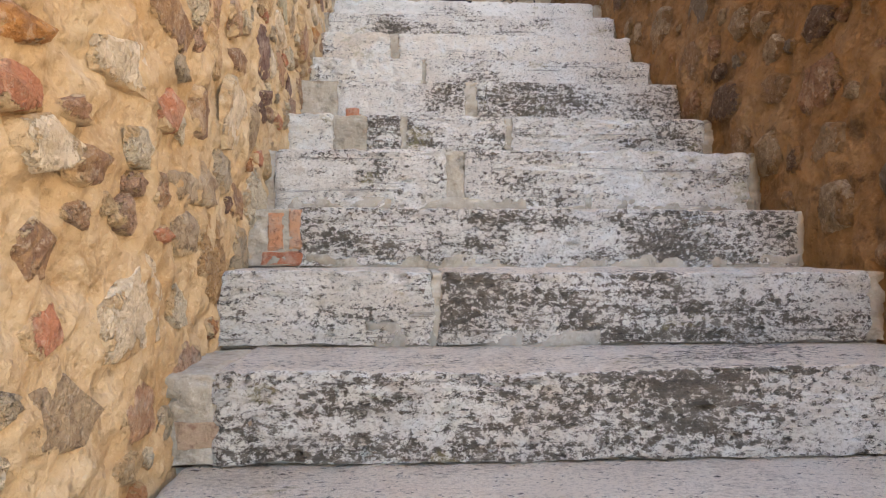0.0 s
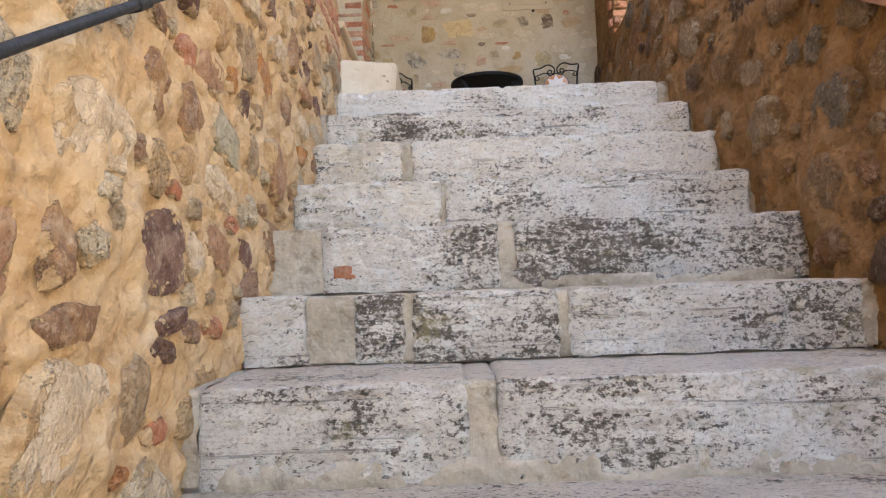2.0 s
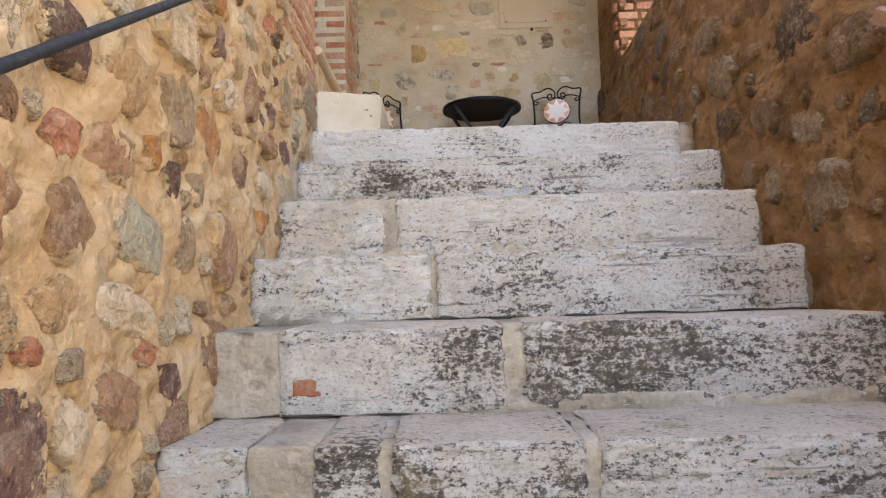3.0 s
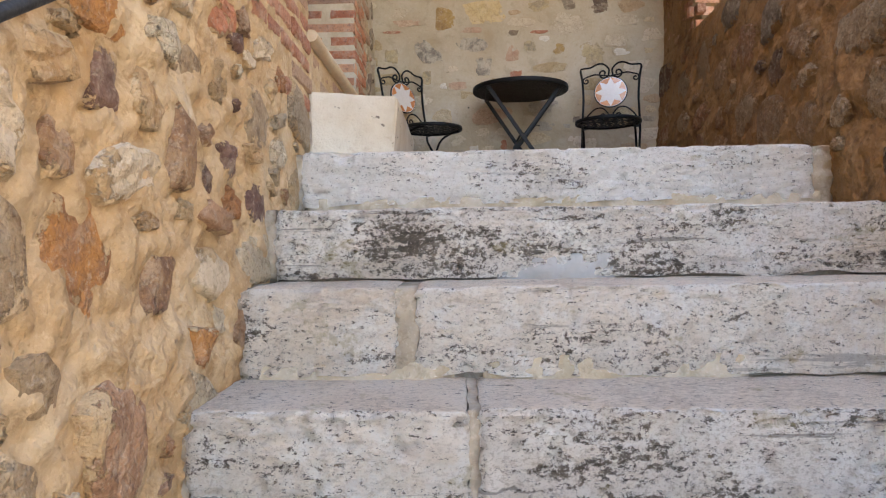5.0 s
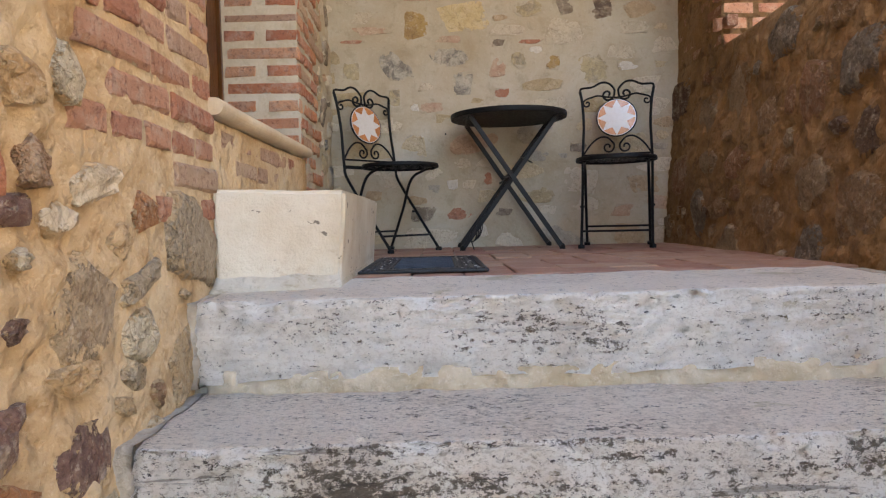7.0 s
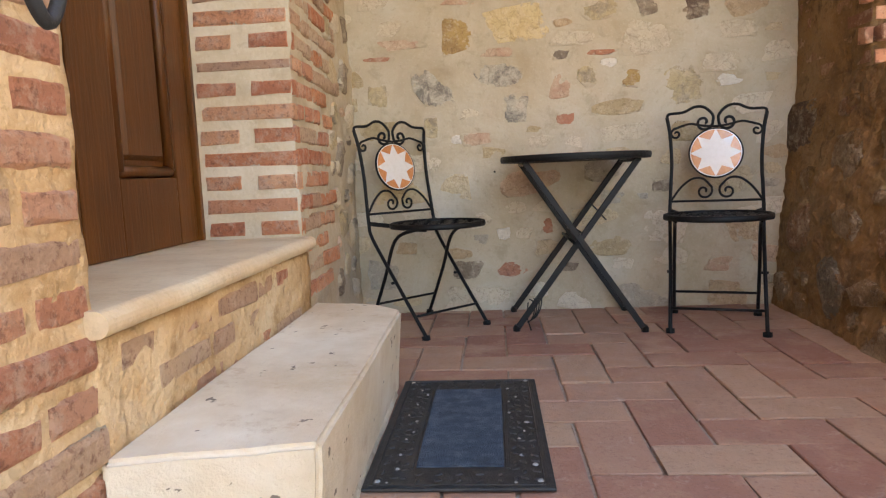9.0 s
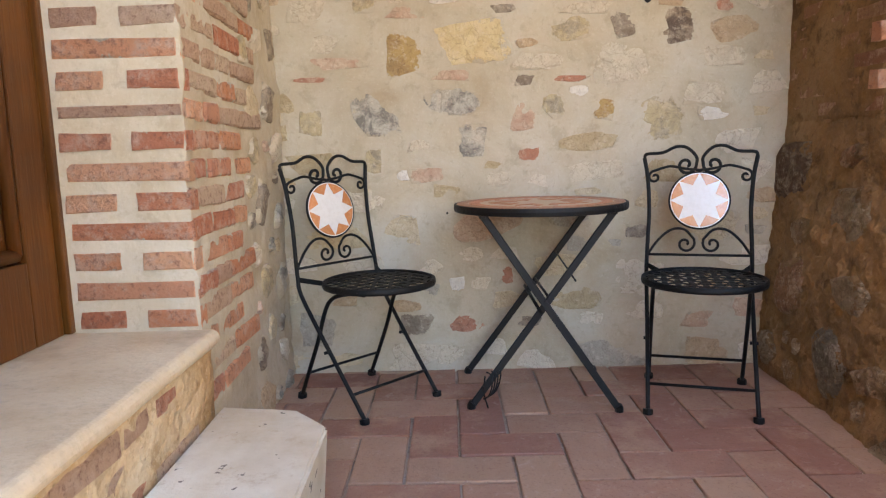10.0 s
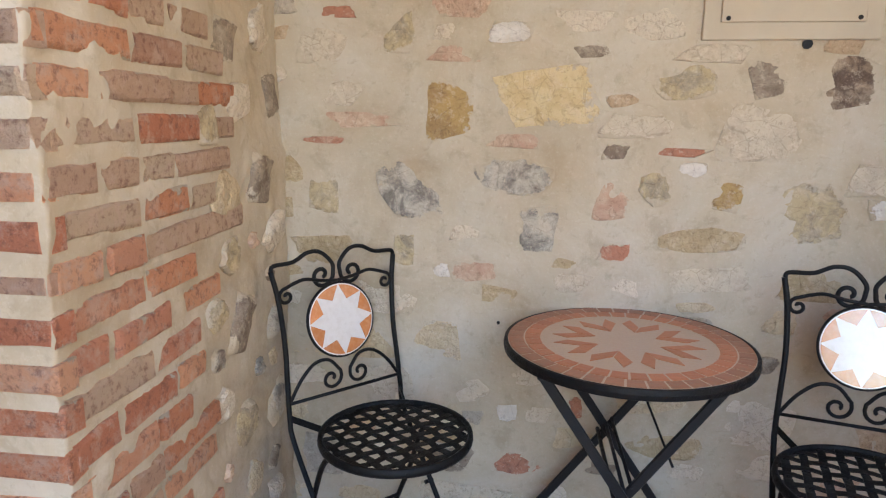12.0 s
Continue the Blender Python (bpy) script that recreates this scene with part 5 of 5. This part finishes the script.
KIND = {
    "purple": one_stone("purple_brown_stone", (0.159, 0.083, 0.063), (0.256, 0.152, 0.110), LEFT_M, 1.0, 1.05),
    "pink": one_stone("pinkish_stone", (0.455, 0.265, 0.15), (0.35, 0.19, 0.105), LEFT_M, 1.0, 1.05),
    "pale": one_stone("pale_limestone", (0.732, 0.598, 0.427), (0.561, 0.439, 0.293), LEFT_M, 1.0, 1.05),
    "grey": one_stone("grey_stone", (0.415, 0.30, 0.18), (0.285, 0.19, 0.11), LEFT_M, 1.0, 1.05),
    "brown": one_stone("brown_stone", (0.378, 0.226, 0.116), (0.244, 0.134, 0.079), LEFT_M, 1.0, 1.05),
    "tan": one_stone("tan_stone", (0.561, 0.378, 0.195), (0.415, 0.256, 0.122), LEFT_M, 1.0, 1.05),
    "red": one_stone("red_brick_shard", (0.50, 0.20, 0.105), (0.42, 0.21, 0.12), LEFT_M, 1.0, 1.05),
    "green": one_stone("grey_green_stone", (0.488, 0.439, 0.305), (0.378, 0.342, 0.244), LEFT_M, 1.0, 1.05),
    "orange": one_stone("ochre_stone", (0.512, 0.238, 0.073), (0.366, 0.183, 0.085), LEFT_M, 1.0, 1.05),
}
KIND_END = {
    "cream": one_stone("cream_stone_end_wall", (0.57, 0.49, 0.365), (0.50, 0.42, 0.31), BACK_M, 0.4, 0.72, 0.35),
    "olive": one_stone("olive_tan_stone_end_wall", (0.47, 0.375, 0.22), (0.30, 0.25, 0.175), BACK_M, 0.4, 0.72, 0.35),
    "white": one_stone("white_stone_end_wall", (0.68, 0.64, 0.58), (0.60, 0.55, 0.48), BACK_M, 0.4, 0.72, 0.35),
    "grey": one_stone("grey_stone_end_wall", (0.29, 0.235, 0.175), (0.20, 0.15, 0.11), BACK_M, 0.4, 0.72, 0.35),
    "yellow": one_stone("yellow_stone_end_wall", (0.62, 0.49, 0.27), (0.56, 0.42, 0.22), BACK_M, 0.4, 0.72, 0.35),
    "ochre": one_stone("deep_ochre_stone_end_wall", (0.42, 0.28, 0.11), (0.33, 0.21, 0.09), BACK_M, 0.4, 0.72, 0.35),
    "rose": one_stone("rose_beige_stone_end_wall", (0.50, 0.36, 0.25), (0.46, 0.29, 0.2), BACK_M, 0.4, 0.72, 0.35),
    "red": one_stone("red_brick_shard_end_wall", (0.43, 0.19, 0.115), (0.36, 0.17, 0.11), BACK_M, 0.4, 0.72, 0.35),
    "dark": one_stone("dark_brown_stone_end_wall", (0.13, 0.09, 0.065), (0.30, 0.22, 0.15), BACK_M, 0.4, 0.72, 0.35),
    "speck": one_stone("speckled_grey_stone_end_wall", (0.46, 0.41, 0.33), (0.20, 0.18, 0.15), BACK_M, 0.4, 0.72, 0.35),
}


class Rubble:
    """Stones set in one wall: keeps them apart, sets each on the local mortar."""

    def __init__(self, parent, face, k, amp, place):
        self.parent, self.face, self.k, self.amp, self.place = parent, face, k, amp, place
        self.taken, self.turn, self.long = [], 25, 1.0

    def free(self, u, v, w, h, gap):
        return all(abs(u - a) > (w + c) / 2 + gap or abs(v - b) > (h + d) / 2 + gap for a, b, c, d in self.taken)

    def matrix(self, u, v, w, h, proud, turn):
        z = rough(u, v, self.k, self.amp)
        z = 0.72 * z + 0.28 * max(rough(u + a * w, v + b * h, self.k, self.amp) for a, b in ((-.3, -.3), (.3, -.3), (.3, .3), (-.3, .3)))
        x, y, zz = self.place(u, v, z)
        return pose(x, y, zz) @ self.face @ pose(0, 0, 0, rng.uniform(-4, 4), rng.uniform(-4, 4), turn) @ Matrix.Diagonal((w / 2, h / 2, proud, 1))

    def set(self, u, v, w, h, meshes, proud, turn=0.0):
        self.taken.append((u, v, w, h))
        ob = new("stone", rng.choice(meshes))
        ob.parent = self.parent
        ob.matrix_basis = self.matrix(u, v, w, h, proud, turn)

    def fill(self, spots, sizes, meshes, proud, count, gap, limit=300):
        """Stones of falling size dropped into free places; those past the limit are joined."""
        joined = bmesh.new()
        n = 0
        for size, tries in sizes:
            for _ in range(tries):
                u, v = spots()
                w = size * rng.uniform(0.75, 1.35) * self.long
                h = size * rng.uniform(0.6, 1.1) / self.long
                if u is None or not self.free(u, v, w, h, gap):
                    continue
                n += 1
                if n <= limit:
                    self.set(u, v, w, h, meshes, proud * rng.uniform(0.6, 1.2), rng.uniform(-self.turn, self.turn))
                else:
                    self.taken.append((u, v, w, h))
                    own = len(joined.verts)
                    joined.from_mesh(rng.choice(meshes))
                    joined.verts.ensure_lookup_table()
                    bmesh.ops.transform(joined, matrix=self.matrix(u, v, w, h, proud, rng.uniform(-self.turn, self.turn)), verts=joined.verts[own:])
        return n, joined


PX = lambda u, v, h: (LX + h * calm(u), u, v)
left = Rubble(wall_left, FACE_X, 1.0, 0.040, PX)
rng = random.Random(21)
variants_end = {k: stone_set(m, range(600 + 5 * i, 604 + 5 * i), 6.0, (4, 4, 8)) for i, (k, m) in enumerate(KIND_END.items())}
variants = {k: stone_set(m, range(200 + 5 * i, 204 + 5 * i), 4.0, (4, 5, 5, 6)) for i, (k, m) in enumerate(KIND.items())}
def known(wall, kinds, kind, spots, grow, proud, turn, keep):
    """Stones of one kind at their own places and sizes along the wall."""
    for u, v, w, h in spots:
        if not keep or wall.free(u, v, w * 0.5, h * 0.5, -0.02):
            wall.set(u, v, w * grow, h * grow, kinds[kind], rng.uniform(*proud), rng.uniform(-turn, turn))


known(left, variants, "purple", ((2.16, -0.99, 0.2, 0.17), (2.2, -1.13, 0.13, 0.05), (2.78, -0.94, 0.2, 0.11), (2.26, -1.08, 0.12, 0.06), (3.07, -0.06, 0.11, 0.09), (3.64, -0.09, 0.12, 0.11), (3.85, -0.2, 0.14, 0.12)), 1.26, (0.007, 0.019), 14, True)
known(left, variants, "pink", ((1.68, -0.98, 0.13, 0.17), (2.48, -0.5, 0.16, 0.12), (2.48, -0.95, 0.17, 0.12), (3.11, -0.63, 0.16, 0.19), (3.49, -0.25, 0.14, 0.06), (1.2, -1.92, 0.15, 0.1)), 1.26, (0.007, 0.019), 14, True)
known(left, variants, "pale", ((1.84, -1.26, 0.24, 0.18), (1.91, -0.8, 0.2, 0.14), (2.54, -0.8, 0.23, 0.09), (2.33, -0.98, 0.09, 0.1), (2.75, -0.16, 0.22, 0.12), (3.16, -0.19, 0.2, 0.09), (3.51, -0.38, 0.18, 0.11), (3.91, 0.24, 0.14, 0.06), (0.92, -1.5, 0.14, 0.07), (1.15, -1.32, 0.2, 0.09)), 1.26, (0.007, 0.019), 14, True)
known(left, variants, "grey", ((2.05, -1.26, 0.11, 0.15), (1.57, -1.48, 0.13, 0.1), (2.85, -0.64, 0.16, 0.13), (2.8, -0.32, 0.2, 0.17), (3.87, 0.04, 0.17, 0.16), (3.4, 0.05, 0.15, 0.09), (1.44, -1.6, 0.14, 0.09), (0.96, -1.87, 0.18, 0.1), (2.92, -0.5, 0.1, 0.08)), 1.26, (0.007, 0.019), 14, True)
known(left, variants, "brown", ((1.9, -1.49, 0.16, 0.12), (1.83, -1.12, 0.15, 0.06), (1.55, -1.32, 0.12, 0.12), (1.8, -1, 0.06, 0.12), (2.33, -0.65, 0.15, 0.13), (2.14, -0.65, 0.1, 0.13), (3.24, -0.38, 0.15, 0.12), (2.96, -0.18, 0.08, 0.09), (3.35, -0.12, 0.14, 0.17), (3.5, -0.07, 0.07, 0.05), (0.91, -1.64, 0.1, 0.09)), 1.26, (0.007, 0.019), 14, True)
known(left, variants, "tan", ((1.64, -1.14, 0.11, 0.12), (2.54, -0.35, 0.2, 0.11), (2.31, -0.78, 0.14, 0.08), (3.21, -0.06, 0.1, 0.09), (2.92, -0.07, 0.12, 0.07), (3.83, -0.06, 0.12, 0.05), (3.7, 0.37, 0.11, 0.07)), 1.26, (0.007, 0.019), 14, True)
known(left, variants, "red", ((2.31, -0.52, 0.1, 0.08), (2.14, -1.34, 0.07, 0.06), (2.23, -0.85, 0.05, 0.04), (2.46, -1.15, 0.1, 0.05), (2.62, -0.88, 0.07, 0.05), (3.64, 0.24, 0.11, 0.07), (0.93, -1.75, 0.11, 0.06), (0.85, -1.44, 0.1, 0.06), (1.32, -1.36, 0.11, 0.08)), 1.26, (0.007, 0.019), 14, True)
known(left, variants, "green", ((2.59, -0.65, 0.2, 0.13),), 1.26, (0.007, 0.019), 14, True)
known(left, variants, "orange", ((3.03, -0.33, 0.17, 0.18), (3.06, 0.05, 0.2, 0.08), (3.42, -0.52, 0.09, 0.08), (2.66, -0.46, 0.1, 0.08)), 1.26, (0.007, 0.019), 14, True)
known(left, variants, "pale", ((1.11, -1.34, 0.22, 0.1), (1.19, -1.73, 0.27, 0.18), (1.76, -1.28, 0.33, 0.19), (0.88, -1.52, 0.15, 0.07), (3.19, -0.18, 0.23, 0.07), (3.49, -0.36, 0.2, 0.07), (3.79, -0.07, 0.11, 0.04), (3.33, 0.18, 0.14, 0.08), (3.44, 0.09, 0.09, 0.05), (3.8, 0.18, 0.09, 0.05), (3.76, 0.37, 0.12, 0.1)), 1.14, (0.007, 0.019), 14, True)
known(left, variants, "red", ((0.81, -1.45, 0.1, 0.06), (0.89, -1.76, 0.12, 0.05), (1.29, -1.61, 0.09, 0.04), (3.55, 0.2, 0.12, 0.07)), 1.14, (0.007, 0.019), 14, True)
known(left, variants, "pink", ((1.27, -1.35, 0.1, 0.1), (0.88, -1.64, 0.15, 0.1), (1.15, -1.92, 0.14, 0.11), (0.97, -1.44, 0.08, 0.04), (2.98, -0.16, 0.06, 0.07), (3.1, -0.61, 0.15, 0.15), (3.61, -0.1, 0.12, 0.1), (3.47, -0.25, 0.13, 0.07)), 1.14, (0.007, 0.019), 14, True)
known(left, variants, "purple", ((2.08, -1.01, 0.19, 0.14), (3.08, -0.07, 0.08, 0.07), (3.84, -0.2, 0.13, 0.11), (3.31, -0.08, 0.12, 0.06), (3.84, -0.2, 0.14, 0.13), (3.68, 0.19, 0.07, 0.05), (3.87, -0.19, 0.16, 0.13), (3.65, -0.1, 0.09, 0.09)), 1.14, (0.007, 0.019), 14, True)
known(left, variants, "grey", ((1.45, -1.5, 0.22, 0.07), (2.96, -0.47, 0.12, 0.09), (3.85, 0.04, 0.18, 0.12), (3.42, 0.05, 0.15, 0.09), (3.37, 0.04, 0.13, 0.08), (3.83, 0.05, 0.18, 0.13), (3.66, 0.2, 0.09, 0.04), (3.46, -0.35, 0.19, 0.07), (3.84, 0.06, 0.2, 0.11), (3.78, -0.06, 0.13, 0.06)), 1.14, (0.007, 0.019), 14, True)
known(left, variants, "brown", ((0.92, -1.86, 0.2, 0.13), (1.04, -1.51, 0.17, 0.06), (1.33, -1.18, 0.28, 0.1), (2.85, -0.3, 0.14, 0.13), (3.36, -0.11, 0.16, 0.13), (3.63, -0.1, 0.14, 0.09), (3.24, -0.36, 0.11, 0.1), (3.34, -0.15, 0.17, 0.11), (3.47, -0.07, 0.08, 0.03)), 1.14, (0.007, 0.019), 14, True)
known(left, variants, "orange", ((0.85, -1.36, 0.15, 0.05), (3.05, -0.3, 0.16, 0.14)), 1.14, (0.007, 0.019), 14, True)
known(left, variants, "tan", ((3.49, -0, 0.17, 0.08), (3.98, 0.14, 0.07, 0.07)), 1.14, (0.007, 0.019), 14, True)


def left_spot():
    u = rng.uniform(0.25, 4.4)
    v = stair_line(u) + rng.uniform(-0.15, 1.45)
    if u > 3.85 and v > 0.24 or v > 1.7:
        return None, None
    return u, v


_, joined = left.fill(left_spot, ((0.27, 900), (0.20, 1300), (0.14, 1700), (0.10, 1200), (0.06, 600)), stone_set(stone_left, range(300, 324), 4.5, (4, 5, 5, 6)), 0.014, 0, -0.015, 220)
for f in joined.faces:
    f.smooth = True
me = bpy.data.meshes.new("small_stones")
joined.to_mesh(me)
joined.free()
me.materials.clear()
me.materials.append(stone_left_far)
ob = tagged(new("small_stones", me), kind="stuff")
ob.parent = wall_left

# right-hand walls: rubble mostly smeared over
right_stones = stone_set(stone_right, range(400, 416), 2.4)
land = Rubble(parapet, FACE_NX, 6.0, 0.040, lambda u, v, h: (right_x(u, v) - h * level(u, v), u, v))


def land_spot():
    u = rng.uniform(3.05, 6.6)
    v = rng.uniform(max(-1.2, stair_line(u)) if u < 4.2 else 0.0, RT - 0.13)
    return u, v


_, joined = land.fill(land_spot, ((0.27, 300), (0.20, 500), (0.14, 700), (0.09, 500)), right_stones, 0.016, 0, -0.005, 260)
joined.free()
slope = Rubble(low, FACE_NX, 8.0, 0.0, lambda u, v, h: (right_x(u, max(v, stair_line(u))) - 0.004, u, v))


def slope_spot():
    u = rng.uniform(0.3, 2.95)
    return u, stair_line(u) + rng.uniform(-0.1, 0.86)


_, joined = slope.fill(slope_spot, ((0.22, 200), (0.17, 500), (0.13, 900), (0.09, 900)), right_stones, 0.017, 0, -0.005, 240)
joined.free()

# end wall: known stones, then faint ones between
end = Rubble(wall_back, FACE_NY, 5.0, 0.006, lambda u, v, h: (u, BY - h, v))
end.turn, end.long = 4, 1.3
known(end, variants_end, "cream", ((-0.39, 1.46, 0.15, 0.09), (0.7, 1.435, 0.25, 0.045), (-0.36, 1.33, 0.17, 0.07), (0.54, 1.24, 0.26, 0.06), (0.85, 1.23, 0.24, 0.15), (0.73, 0.81, 0.22, 0.11), (0.32, 0.79, 0.16, 0.06), (1.14, 1.1, 0.23, 0.08), (1.18, 1.24, 0.25, 0.07)), 1.2, (0.002, 0.002), 0, False)
known(end, variants_end, "olive", ((-0.17, 1.5, 0.1, 0.11), (0.62, 1.36, 0.15, 0.09), (0.58, 1.07, 0.12, 0.09), (0.96, 1, 0.21, 0.17), (-0.15, 0.87, 0.08, 0.1), (-0.39, 1.05, 0.11, 0.14)), 1.2, (0.002, 0.002), 0, False)
known(end, variants_end, "white", ((0.14, 1.49, 0.12, 0.06), (0.66, 1.12, 0.07, 0.04), (-0.03, 0.81, 0.07, 0.04), (1.2, 1.02, 0.14, 0.06), (0.16, 0.37, 0.06, 0.07)), 1.2, (0.002, 0.002), 0, False)
known(end, variants_end, "grey", ((0.36, 1.44, 0.1, 0.035), (0.45, 1.17, 0.1, 0.04), (0.83, 1.37, 0.11, 0.11), (-0.02, 0.2, 0.17, 0.08), (0.89, 0.56, 0.12, 0.05), (0.46, 0.2, 0.13, 0.04)), 1.2, (0.002, 0.002), 0, False)
known(end, variants_end, "yellow", ((0.24, 1.32, 0.28, 0.17),), 1.2, (0.002, 0.002), 0, False)
known(end, variants_end, "ochre", ((-0.04, 1.28, 0.16, 0.17), (0.75, 1.05, 0.09, 0.08)), 1.2, (0.002, 0.002), 0, False)
known(end, variants_end, "rose", ((-0.32, 1.25, 0.26, 0.05), (0.15, 1.19, 0.14, 0.05), (0.44, 1.02, 0.1, 0.14), (0.07, 0.81, 0.16, 0.06), (-0.01, 1.43, 0.16, 0.06), (1.15, 0.18, 0.15, 0.09)), 1.2, (0.002, 0.002), 0, False)
known(end, variants_end, "red", ((-0.4, 1.19, 0.15, 0.024), (0.6, 1.17, 0.18, 0.024), (0.47, 0.88, 0.12, 0.05), (0.21, 0.19, 0.17, 0.08), (0.37, 0.39, 0.06, 0.07), (1.22, 1.43, 0.07, 0.05), (-0.35, 1.55, 0.14, 0.03)), 1.2, (0.002, 0.002), 0, False)
known(end, variants_end, "dark", ((1.02, 1.36, 0.17, 0.12),), 1.2, (0.002, 0.002), 0, False)
known(end, variants_end, "speck", ((-0.12, 1.06, 0.21, 0.17), (0.16, 1.09, 0.2, 0.09), (0.22, 0.94, 0.17, 0.13)), 1.2, (0.002, 0.002), 0, False)
_, joined = end.fill(lambda: (rng.uniform(-0.55, 1.4), rng.uniform(0.03, 1.8)), ((0.22, 900), (0.17, 1400), (0.12, 1800), (0.08, 1200)), stone_set(stone_back, range(500, 516), 6.0, (4, 4, 8)), 0.002, 0, -0.004, 290)
joined.free()
side = Rubble(pier_side, FACE_X, 4.0, 0.016, lambda u, v, h: (side_x(u, v) + h, u, v))


def side_spot():
    u = rng.uniform(6.14, 6.6)
    return u, rng.uniform(0.02, 1.75)


_, joined = side.fill(side_spot, ((0.16, 200), (0.11, 500), (0.07, 700)), stone_set(stone_back, range(520, 530), 3.0) + variants_end["speck"] + variants_end["grey"] + variants_end["olive"], 0.014, 0, 0.015, 90)
joined.free()
